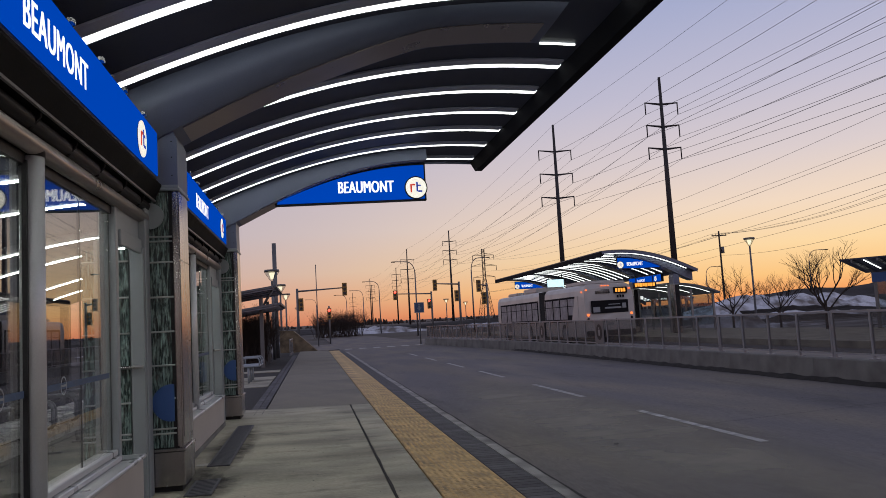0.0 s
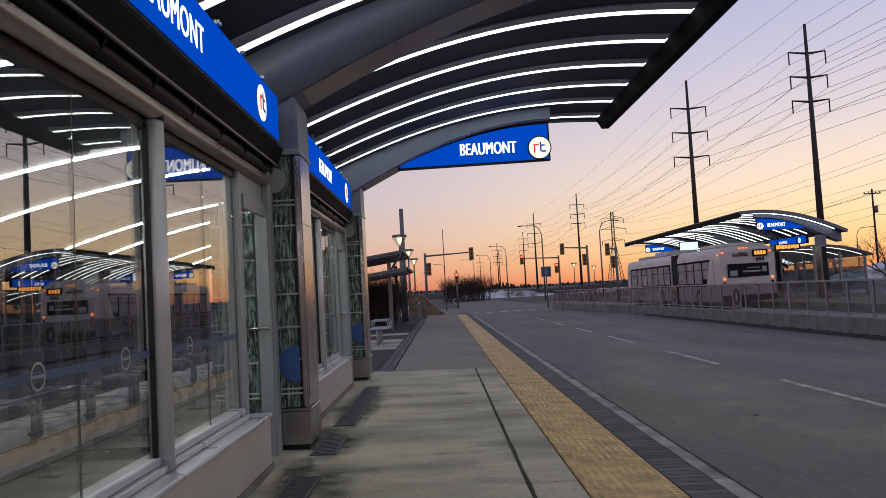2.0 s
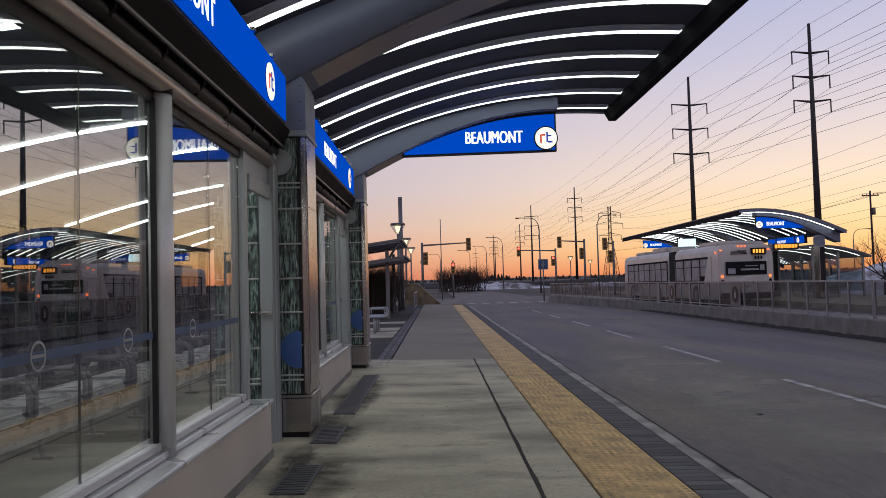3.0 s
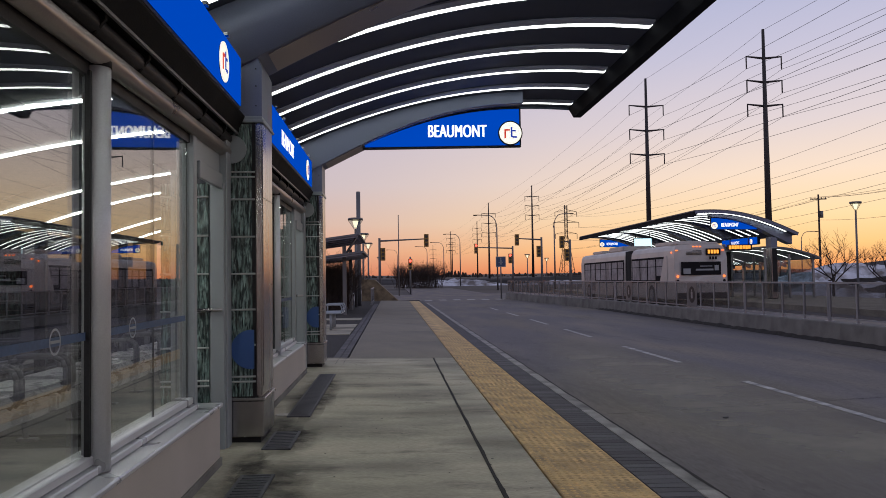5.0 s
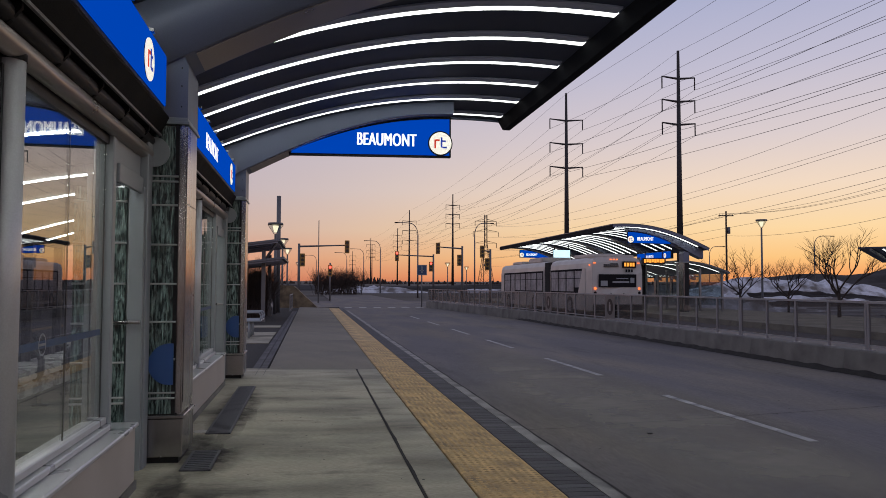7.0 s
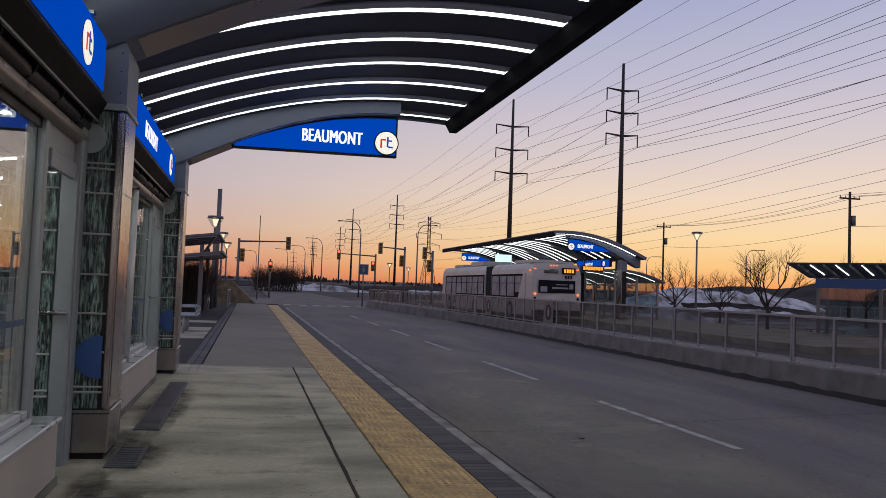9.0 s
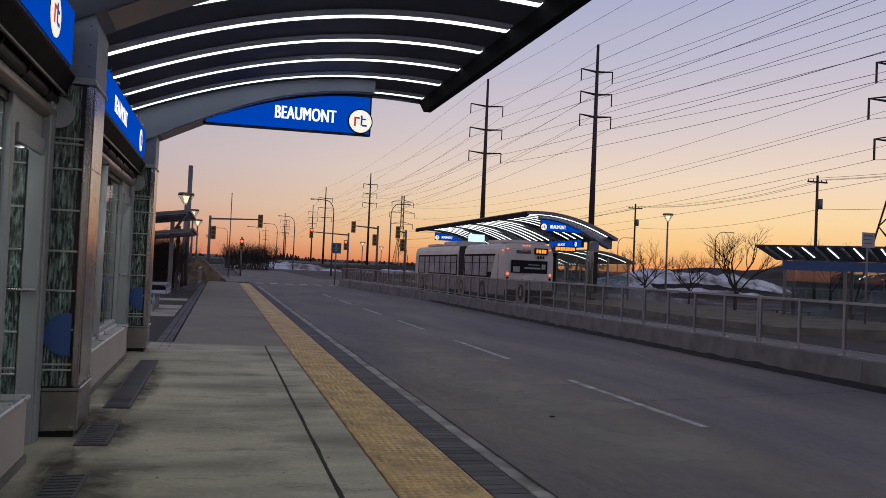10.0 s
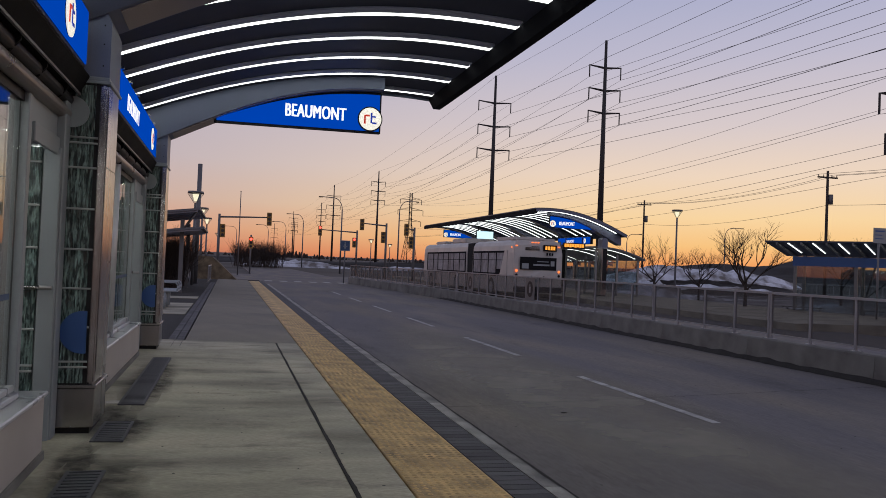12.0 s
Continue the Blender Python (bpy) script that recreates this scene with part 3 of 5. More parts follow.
def make_canopy(loc, turn):
    """Curved canopy; the local origin stands at the world's origin for the near one."""
    t = thing("bus_canopy", loc, "arched grey metal canopy with white light strips under dark soffit", "canopy", "station canopies", turn)
    bm = bmesh.new()
    prism(bm, arch_strip(-2.05, 3.2, skin_z, lambda x: skin_z(x) + 0.09), "y", Y_START, Y_END)
    part("soffit", bm, M_SOFFIT, t, "dark charcoal soffit panels")
    bm = bmesh.new()
    prism(bm, arch_strip(-2.1, 3.24, lambda x: skin_z(x) + 0.094, lambda x: skin_z(x) + 0.15), "y", Y_START - 0.03, Y_END + 0.03)
    part("roof", bm, M_ROOF, t, "grey metal roof sheet")
    bm = bmesh.new()
    prism(bm, [(3.07, skin_z(3.07) - 0.003), (3.16, skin_z(3.2) - 0.15), (3.28, skin_z(3.2) - 0.15), (3.28, skin_z(3.2) + 0.09), (3.205, skin_z(3.2) + 0.09), (3.205, skin_z(3.2) - 0.003)], "y", Y_START - 0.03, Y_END + 0.03)
    part("edge_beam", bm, M_EDGE, t, "dark outer edge beam")
    for y in (Y_START - 0.05, Y_END + 0.004):
        bm = bmesh.new()
        prism(bm, arch_strip(-2.05, 3.2, lambda x: skin_z(x) - 0.03, lambda x: skin_z(x) + 0.09), "y", y, y + 0.045)
        part("end_fascia", bm, M_RIB, t, "grey end fascia")
    for c in COLS:
        bm = bmesh.new()
        low = rib_low if c < 11 else rib_z
        prism(bm, arch_strip(-2.0, 2.6 if c < 11 else 2.12, low, lambda x: skin_z(x) - 0.002), "y", c - 0.02, c + 0.57)
        rib = part("rib", bm, M_RIB, t, "grey painted curved rib")
        bm = bmesh.new()
        prism(bm, arch_strip(-0.88, 2.5 if c < 11 else 2.08, lambda x: low(x) - 0.012, lambda x: low(x) - 0.002), "y", c + 0.03, c + 0.52)
        part("rib_plate", bm, M_PIPE, rib, "brownish underside plate")
        if c < 11:
            bm = bmesh.new()
            xs = [-2.0 + 4.6 * i / 24 for i in range(25)]
            lo = [bm.verts.new((x, c - 0.024, rib_low(x))) for x in xs]
            up = [bm.verts.new((x, c - 0.45, skin_z(x) - 0.004)) for x in xs]
            bk = [bm.verts.new((x, c - 0.024, skin_z(x) - 0.004)) for x in xs]
            for i in range(24):
                bm.faces.new((lo[i], lo[i + 1], up[i + 1], up[i])).smooth = True
                bm.faces.new((up[i], up[i + 1], bk[i + 1], bk[i]))
            part("rib_fairing", bm, M_RIB, rib, "smooth grey fairing beside the rib")
        if c > 11:
            continue
        bm = bmesh.new()
        prism(bm, arch_strip(2.62, 3.0, lambda x: skin_z(x) - 0.02, lambda x: skin_z(x) - 0.004, 4), "y", c + 0.56, c + 0.585)
        part("short_strip", bm, M_LED, t, "short white light strip")
    # purlin lines between the panels
    led_m = case_m = None
    ys = [12.62] + [11.6 - 0.96 * i for i in range(23)]
    for y in ys:
        if y < Y_START + 0.3 or any(c - 0.1 < y < c + 0.62 for c in COLS):
            continue
        if led_m is None:
            bm = bmesh.new()
            prism(bm, arch_strip(-1.6, 3.05, lambda x: skin_z(x) - 0.016, lambda x: skin_z(x) - 0.004), "y", -0.065, 0.065)
            led_m = part("light_strip", bm, M_LED, t, "glowing white light strip", (0, y, 0))
            bm = bmesh.new()
            prism(bm, arch_strip(-1.6, 3.03, lambda x: skin_z(x) - 0.024, lambda x: skin_z(x) - 0.004), "y", -0.225, -0.069)
            case_m = part("casing", bm, M_REVEAL, led_m, "grey strip casing")
        else:
            o = shared("light_strip", led_m, t, (0, y, 0))
            o["label"] = "glowing white light strip"
            shared("casing", case_m, o, (0, 0, 0))["label"] = "grey strip casing"
    return t


near_canopy = make_canopy((0, 0, 0), 0)


# ---------------------------------------------------------------- columns
def make_column(loc, turn):
    """Clad column: plinth, steel corner, relief glass with a blue disc, cap. Local origin at its front corner on the floor."""
    t = thing("canopy_column", loc, "steel-clad canopy column with textured green glass and a blue disc", "column", "canopy columns", turn)
    part("base_shadow_gap", boxes((-0.30, -0.03, 0.03, 0.52, 0.0, 0.05)), M_BLACK, t)
    part("plinth", rounded((-0.335, 0.0, 0.0, 0.55, 0.05, 0.335), 0.006), M_STEEL, t, "brushed steel plinth")
    part("trim", rounded((-0.345, 0.012, -0.012, 0.562, 0.337, 0.362), 0.004), M_STEEL, t)
    part("core", boxes((-0.31, -0.02, 0.02, 0.53, 0.364, 2.56)), M_BLACK, t)
    part("corner_cladding", rounded((-0.056, -0.008, 0.004, 0.545, 0.364, 2.56), 0.012, 2), M_STEEL, t, "brushed steel corner cladding")
    part("side_plate", boxes((-0.006, -0.001, 0.03, 0.5, 0.45, 1.25), (-0.006, -0.001, 0.03, 0.5, 1.26, 1.95), (-0.006, -0.001, 0.03, 0.5, 1.96, 2.56)), M_STEEL, t)
    rods = (0.49, 0.53, 0.78, 1.06, 1.345, 1.64, 1.94, 2.12, 2.16)
    for i, (z0, z1) in enumerate(zip((0.366,) + rods, rods + (2.555,))):
        part("glass_panel", relief_panel(-0.30, -0.088, z0 + 0.006, z1 - 0.006, i), M_RELIEF, t, "rippled green glass")
    for z in rods:
        part("cross_rod", tube(bmesh.new(), (-0.315, -0.012, z), (-0.06, -0.012, z), 0.008, n=6), M_ROD, t, "pale thin cross rod")
    part("edge_strip", boxes((-0.086, -0.058, 0.004, 0.018, 0.364, 2.56)), M_BLACK, t)
    bm = bmesh.new()
    ring = [(-0.095 + 0.155 * math.cos(a), 0.745 + 0.155 * math.sin(a)) for a in (2 * math.pi * i / 40 for i in range(40))]
    ring = [(min(x, -0.07), z) for x, z in ring]
    prism(bm, ring, "y", -0.030, -0.022)
    part("blue_disc", bm, M_DISC, t, "flat blue disc")
    part("cap_disc", disc(bmesh.new(), (-0.235, 2.34, -0.034), 0.113, "y", 0.012), M_ALU, t, "grey round cover plate")
    part("collar", rounded([(-0.335, 0.012, -0.012, 0.56, 2.562, 2.585), (-0.32, 0.0, 0.0, 0.55, 2.585, 2.615)], 0.004), M_ALU, t)
    bm = bmesh.new()
    prism(bm, [(-0.33, 2.617), (-0.004, 2.617), (-0.004, 3.02), (-0.06, 3.16), (-0.33, 3.10)], "y", 0.01, 0.545)
    part("head", bm, M_RIB, t, "grey painted column head")
    for z in (2.70, 2.86, 3.0):
        part("rivet", tube(bmesh.new(), (-0.05, 0.011, z), (-0.05, 0.004, z), 0.006, n=6), M_BLACK, t)
    return t


def relief_panel(x0, x1, z0, z1, seed):
    """A rippled glass pane with vertical folds."""
    bm = bmesh.new()
    nx, nz = 14, max(2, int((z1 - z0) / 0.02))
    g = [[bm.verts.new((x0 + (x1 - x0) * i / nx, 0.003 + 0.013 * noise.noise((i * 1.9, j * 0.4, seed * 3.1)), z0 + (z1 - z0) * j / nz)) for i in range(nx + 1)] for j in range(nz + 1)]
    for j in range(nz):
        for i in range(nx):
            bm.faces.new((g[j][i], g[j][i + 1], g[j + 1][i + 1], g[j + 1][i])).smooth = True
    back = [bm.verts.new((x, 0.018, z)) for x, z in ((x0, z0), (x1, z0), (x1, z1), (x0, z1))]
    bm.faces.new(back[::-1])
    return bm


near_column = make_column((-0.93, COLS[1], 0), 0)
for c in COLS:
    if c != COLS[1]:
        copy_thing(near_column, pose(-0.93, c, 0))


# ---------------------------------------------------------------- signs
def logo(parent, m, r, ring=True):
    """Cream disc with plain red and blue strokes."""
    d = part("logo_rim", disc(bmesh.new(), (0, 0, 0.0), r if ring else r * 0.88, "z", 0.02 if ring else 0.004, 32), M_BLACK, parent)
    d.matrix_basis = m
    part("logo_disc", disc(bmesh.new(), (0, 0, 0.021 if ring else 0.005), r * 0.9, "z", 0.008, 32), M_CREAM, d, "round cream emblem")
    z0 = 0.03 if ring else 0.014
    part("red_stroke", boxes((-0.50 * r, -0.36 * r, -0.42 * r, 0.30 * r, z0, z0 + 0.004), (-0.36 * r, -0.06 * r, 0.18 * r, 0.32 * r, z0, z0 + 0.004)), M_RED, d)
    part("blue_stroke", boxes((0.02 * r, 0.16 * r, -0.34 * r, 0.48 * r, z0, z0 + 0.004), (0.16 * r, 0.52 * r, -0.40 * r, -0.26 * r, z0, z0 + 0.004), (0.16 * r, 0.44 * r, 0.12 * r, 0.24 * r, z0, z0 + 0.004)), M_LOGOBLUE, d)
    return d


def make_fascia_sign(loc, turn, length, group):
    """Long blue sign over the shelter, facing local +x; origin at the lower end towards local +y."""
    t = thing("fascia_sign", loc, "long lit blue station sign with white lettering and round emblem", "sign", group, turn)
    part("housing", rounded((-0.16, 0.0, -length, 0.0, -0.03, 0.375), 0.008), M_BLACK, t, "dark sign housing")
    part("panel", boxes((0.003, 0.012, -length + 0.01, -0.01, 0.0, 0.37)), M_BLUE, t, "lit blue face")
    face = Matrix(((0, 0, 1, 0.016), (1, 0, 0, 0), (0, 1, 0, 0), (0, 0, 0, 1)))
    letters("BEAUMONT", 0.165, 1.03, M_SIGNW, t, Matrix.Translation((0, -2.63, 0.155)) @ face, bold_by=0.05)
    logo(t, Matrix.Translation((0, -0.67, 0.16)) @ face, 0.155, False)
    for i in range(int(length / 0.62)):
        part("clip", boxes((0.0, 0.03, -length + 0.3 + 0.62 * i, -length + 0.36 + 0.62 * i, 0.377, 0.40)), M_STEEL, t)
    return t


make_fascia_sign((-1.07, 6.3, 2.65), 0, 4.6, "fascia signs")
make_fascia_sign((-1.07, 11.65, 2.65), 0, 4.55, "fascia signs")


def make_hanging_sign(loc, turn, group, mirrored=False):
    """Wedge sign under the canopy's end rib, facing local -y; origin at the world's x = 0, floor."""
    s = -1 if mirrored else 1
    t = thing("hanging_sign", loc, "lit blue wedge-shaped hanging sign with white lettering", "sign", group, turn)
    top = [(-0.33 + 2.44 * i / 16) for i in range(17)]
    outline = [(s * 2.11, 3.305)] + [(s * x, rib_z(x) - 0.016) for x in reversed(top)] + [(s * -0.33, 3.275)]
    bm = bmesh.new()
    prism(bm, outline, "y", -0.05, 0.05)
    part("housing", bm, M_BLACK, t, "dark sign housing")
    cx, cz = 1.05, 3.55
    bm = bmesh.new()
    prism(bm, [(s * (cx + (abs(x) * (1 if s * x >= 0 else -1) - cx) * 0.975), cz + (z - cz) * 0.90) for x, z in outline], "y", -0.062, -0.054)
    part("panel", bm, M_BLUE, t, "lit blue face")
    face = Matrix(((1, 0, 0, 0), (0, 0, -1, 0), (0, 1, 0, 0), (0, 0, 0, 1)))
    letters("BEAUMONT", 0.19, 0.89, M_SIGNW, t, Matrix.Translation((s * 1.12, -0.066, 3.535)) @ face, bold_by=0.08)
    logo(t, Matrix.Translation((s * 1.94, -0.064, 3.51)) @ face, 0.19)
    return t


make_hanging_sign((0, 12.1, 0), 0, "hanging signs")

# ---------------------------------------------------------------- shelter bays
SX = -1.25


CEIL = np.polyfit([-0.06, -0.75, -1.18, -1.75, -2.08], [2.32, 2.24, 2.16, 2.01, 1.915], 2)


def bay_ceiling(x):
    return float(np.polyval(CEIL, x))


def make_shelter(y0, y1, door, group):
    """One glazed bay from y0 to y1 with a doorway at its far end, between columns."""
    t = thing("bus_shelter", (SX, y0, 0), "glazed bus shelter bay with grey metal frame and low panelled wall", "shelter", group)
    L = y1 - y0
    g = L - door                                   # where the glass ends
    # low wall and its cap
    part("low_wall", rounded((-0.22, 0.135, -0.02, g + 0.27, 0.0, 0.405), 0.006), M_WALL, t, "pale panelled low wall")
    part("wall_cap", rounded((-0.10, 0.155, -0.02, g + 0.29, 0.407, 0.437), 0.008), M_CAP, t, "pale metal wall cap")
    part("wall_foot", boxes((-0.2, 0.148, -0.02, g + 0.28, 0.0, 0.06)), M_CONC2, t)
    part("sill", rounded([(-0.12, 0.05, 0.0, g, 0.439, 0.475), (-0.09, 0.02, 0.0, g, 0.477, 0.52)], 0.006), M_CAP, t, "stepped aluminium sill")
    part("head_rail", boxes((-0.06, 0.0, 0.0, g, 2.22, 2.28), (-0.05, -0.022, 0.0, L, 2.281, 2.399)), M_BLACK, t, "black head rail above the glass")
    bm = bmesh.new()
    tube(bm, (0.03, -0.1, 2.325), (0.03, L, 2.325), 0.052, n=16)
    part("pipe_rail", bm, M_PIPE, t, "brown round metal pipe")
    part("dark_fascia", prism(boxes((-0.14, -0.02, 0.0, L, 2.40, 2.60)), [(-0.018, 2.48), (0.125, 2.48), (0.185, 2.60), (0.185, 2.612), (-0.018, 2.612)], "y", 0.0, L), M_DARKPIPE, t, "dark soffit above the glass")
    part("gutter_edge", boxes((0.118, 0.134, 0.0, L, 2.462, 2.478)), M_POLE, t)
    bm = bmesh.new()
    tube(bm, (0.045, 0.0, 2.425), (0.045, L, 2.425), 0.045, n=12)
    part("blind_roll", bm, M_BLACK, t, "dark rolled tube under the sign")
    br = None
    for i in range(int(L / 0.62) + 1):
        y = 0.12 + 0.62 * i
        if y > L - 0.05:
            break
        if br is None:
            bm = bmesh.new()
            prism(bm, [(-0.018, 2.385), (0.06, 2.375), (0.112, 2.44), (0.112, 2.476), (-0.018, 2.476)], "y", 0, 0.025)
            br = part("bracket", bm, M_DARKPIPE, t, "dark bracket", (0, y, 0))
        else:
            shared("bracket", br, t, (0, y, 0))["label"] = "dark bracket"
    # round posts and panes
    posts = [y for y in (3.82, 9.22) if y0 < y < y1]
    for y in posts:
        bm = bmesh.new()
        tube(bm, (0.01, y - y0, 0.44), (0.01, y - y0, 2.30), 0.062, n=20)
        post = part("post", bm, M_CAP, t, "round grey metal post")
        part("gasket", boxes((-0.012, 0.012, y - y0 - 0.085, y - y0 - 0.066, 0.52, 2.24)), M_BLACK, post)
        bm = bmesh.new()
        tube(bm, (0.01, y - y0, 2.27), (0.01, y - y0, 2.33), 0.066, n=20)
        part("post_cap", bm, M_BLACK, post)
    cuts = [0.03]
    for y in posts:
        a = y - y0
        cuts += [a - 0.86, a - 0.04, a + 0.04, a + 0.93]
    cuts = sorted(c for c in cuts if 0 < c < g - 0.1) + [g - 0.02]
    if cuts[1] - cuts[0] > 1.4:
        cuts.insert(1, (cuts[0] + cuts[1]) / 2)
    for a, b in zip(cuts, cuts[1:]):
        if b - a < 0.12:
            continue
        p = part("pane", boxes((-0.022, -0.012, a + 0.004, b - 0.004, 0.52, 2.23)), M_GLASS, t, "reflective clear glass pane")
        p.visible_shadow = False
        part("seam", boxes((-0.021, -0.013, b - 0.004, b + 0.004, 0.52, 2.23)), M_SEAM, t)
    # frosted band with round decals on the glass
    part("decal_band", boxes((-0.008, -0.006, 0.1, g - 0.1, 1.032, 1.068)), M_FROST, t, "pale blue band on the glass")
    for y in (2.62, 3.42, 4.36, 8.02, 8.82, 9.76):
        if y0 + 0.1 < y < y0 + g - 0.1:
            bm = bmesh.new()
            n = 24
            for i in range(n):
                a0, a1 = 2 * math.pi * i / n, 2 * math.pi * (i + 1) / n
                v = [bm.verts.new((-0.004, y - y0 + r * math.cos(a), 1.05 + r * math.sin(a))) for r, a in ((0.055, a0), (0.055, a1), (0.045, a1), (0.045, a0))]
                bm.faces.new(v)
            box(bm, -0.005, -0.003, y - y0 - 0.045, y - y0 + 0.045, 1.044, 1.056)
            part("round_decal", bm, M_ALU, t, "round pale decal on the glass")
    # doorway at the far end
    part("door_jamb", rounded((-0.09, 0.03, g, g + 0.075, 0.0, 2.3), 0.006), M_ALU, t, "grey door jamb")
    part("door_jamb", rounded((-0.09, 0.075, L - 0.16, L - 0.005, 0.0, 2.45), 0.006), M_ALU, t, "grey door jamb")
    part("transom", rounded([(-0.08, 0.02, g + 0.077, L - 0.162, 2.06, 2.3), (0.022, 0.045, g + 0.1, L - 0.17, 2.0, 2.12)], 0.005), M_ALU, t, "grey metal door transom")
    part("door_leaf", boxes((-0.13, -0.10, g + 0.01, g + 0.05, 0.02, 2.04), (-0.13, -0.10, g + 0.05, g + 0.09, 1.0, 1.04)), M_ALU, t, "open sliding door edge of steel")
    # partition beside the doorway: rippled glass between rods, and a grey board
    part("reveal_board", rounded((-0.05, 0.06, L - 0.20, L - 0.162, 0.0, 2.05), 0.004), M_ALU, t, "flat grey reveal board")
    rods = (0.49, 0.53, 0.78, 1.06, 1.345, 1.64, 1.94)
    for i, (z0, z1) in enumerate(zip((0.2,) + rods, rods + (2.05,))):
        bm = relief_panel(-0.42, -0.06, z0 + 0.006, z1 - 0.006, i + 20)
        bmesh.ops.translate(bm, verts=bm.verts[:], vec=(0, L - 0.20, 0))
        part("reveal_glass", bm, M_RELIEF, t, "rippled green glass")
    for z in rods:
        part("cross_rod", tube(bmesh.new(), (-0.42, L - 0.212, z), (-0.055, L - 0.212, z), 0.008, n=6), M_ROD, t, "pale thin cross rod")
    part("push_bar", tube(bmesh.new(), (-0.16, L - 0.235, 1.07), (0.05, L - 0.235, 1.07), 0.014, n=8), M_STEEL, t)
    # back wall and the curved ceiling with its light strips
    XB = -2.18
    part("back_frame", boxes(*[(XB, XB + 0.05, y, y + 0.05, 0.0, 1.9) for y in (0.0, L * 0.25, L * 0.5, L * 0.75, L - 0.05)], (XB, XB + 0.05, 0.05, L - 0.05, 0.10, 0.16), (XB, XB + 0.05, 0.05, L - 0.05, 1.84, 1.9)), M_BLACK, t, "dark back frame")
    p = part("back_pane", boxes((XB - 0.012, XB - 0.004, -0.28, L + 0.28, 0.03, 1.92)), M_BACK, t, "tinted back glass")
    p.visible_shadow = False
    bm = bmesh.new()
    prism(bm, arch_strip(XB - 0.05, -0.07, bay_ceiling, lambda x: bay_ceiling(x) + 0.05, 12), "y", -0.28, L + 0.28)
    part("bay_ceiling", bm, M_SOFFIT, t, "dark curved bay ceiling")
    for y in (1.85, 2.83, 4.55, 5.53, 7.23, 8.21, 9.98, 11.05):
        if y0 < y < y1:
            bm = bmesh.new()
            prism(bm, arch_strip(-2.08, -0.10, lambda x: bay_ceiling(x) - 0.012, lambda x: bay_ceiling(x) - 0.002, 12), "y", y - y0 - 0.015, y - y0 + 0.015)
            part("light_strip", bm, M_LEDBAY, t, "glowing white light strip")
    part("floor", boxes((XB, -0.23, 0.0, L, 0.0, 0.012)), M_CONC2, t)
    return t


make_shelter(1.66, 6.48, 0.98, "shelter bays")
make_shelter(7.06, 11.88, 0.98, "shelter bays")


def make_bench(y0, seats=3):
    """Metal bench with paired looped armrests in front of the shelter's back wall."""
    t = thing("bench", (-2.98, y0, 0.012), "grey metal bench with dark looped tube armrests", "bench", "shelter benches")
    for i in range(seats):
        part("seat", rounded((-0.24, 0.22, 0.06 + 0.88 * i, 0.82 + 0.88 * i, 0.415, 0.455), 0.018, 2), M_BENCH, t, "pale metal seat")
        part("seat_front", rounded((0.17, 0.225, 0.06 + 0.88 * i, 0.82 + 0.88 * i, 0.36, 0.413), 0.012, 2), M_BENCH, t, "rolled pale seat edge")
    part("front_beam", rounded((0.02, 0.12, 0.0, 0.88 * seats, 0.16, 0.30), 0.02, 2), M_BENCH, t, "pale lower beam")
    for i in range(seats + 1):
        for dy in (-0.045, 0.045):
            y = 0.88 * i + dy
            pts = [(-0.22, y, 0.40), (-0.22, y, 0.58), (-0.17, y, 0.645), (0.14, y, 0.645), (0.21, y, 0.61), (0.235, y, 0.55), (0.235, y, 0.40), (0.18, y, 0.335)]
            part("armrest", bent(bmesh.new(), pts, 0.021), M_ARM, t, "dark looped tube armrest")
    for i in range(seats):
        y = 0.44 + 0.88 * i
        bm = bmesh.new()
        bent(bm, [(0.07, y, 0.36), (0.07, y, 0.14), (0.09, y, 0.02)], 0.022)
        part("leg", bm, M_ARM, t)
        part("foot", rounded((0.02, 0.18, y - 0.04, y + 0.04, 0.0, 0.025), 0.008), M_ARM, t)
    return t


make_bench(1.86)
make_bench(4.59)
make_bench(7.32)
make_bench(10.05, 2)


# ---------------------------------------------------------------- median wall and railing
def wall_x(y):
    return 9.42 if y < 34 else 9.42 + (8.1 - 9.42) * (y - 34) / 21.4


mw = tagged(new("median_wall"), "low grey concrete median wall with worn joints", "wall", "", "structure")
blk = None
for i in range(19):
    y = -20 + 3.0 * i
    L = 2.992
    bm = bmesh.new()
    if y + 3.0 <= 34.01:
        if blk is None:
            prism(bm, [(0, -0.6), (0.34, -0.6), (0.30, 0.215), (0.285, 0.235), (0.055, 0.235), (0.035, 0.215), (0.012, -0.10)], "y", 0, L)
            blk = part("wall_block", bm, M_CONC2, mw, "", (9.42, y, 0))
        else:
            bm.free()
            shared("wall_block", blk, mw, (9.42, y, 0))
    else:
        break
bm = bmesh.new()
sec = [(0, -0.6), (0.34, -0.6), (0.30, 0.215), (0.285, 0.235), (0.055, 0.235), (0.035, 0.215), (0.012, -0.10)]
ya = -20 + 3.0 * i
ring_a = [bm.verts.new((wall_x(ya) + p[0], ya, p[1])) for p in sec]
ring_b = [bm.verts.new((wall_x(34) + p[0], 34, p[1])) for p in sec]
ring_c = [bm.verts.new((8.1 + p[0], 55.4, p[1])) for p in sec]
for ra, rb in ((ring_a, ring_b), (ring_b, ring_c)):
    for k in range(7):
        bm.faces.new((ra[k], ra[(k + 1) % 7], rb[(k + 1) % 7], rb[k]))
bm.faces.new(ring_a[::-1])
bm.faces.new(ring_c)
bmesh.ops.recalc_face_normals(bm, faces=bm.faces[:])
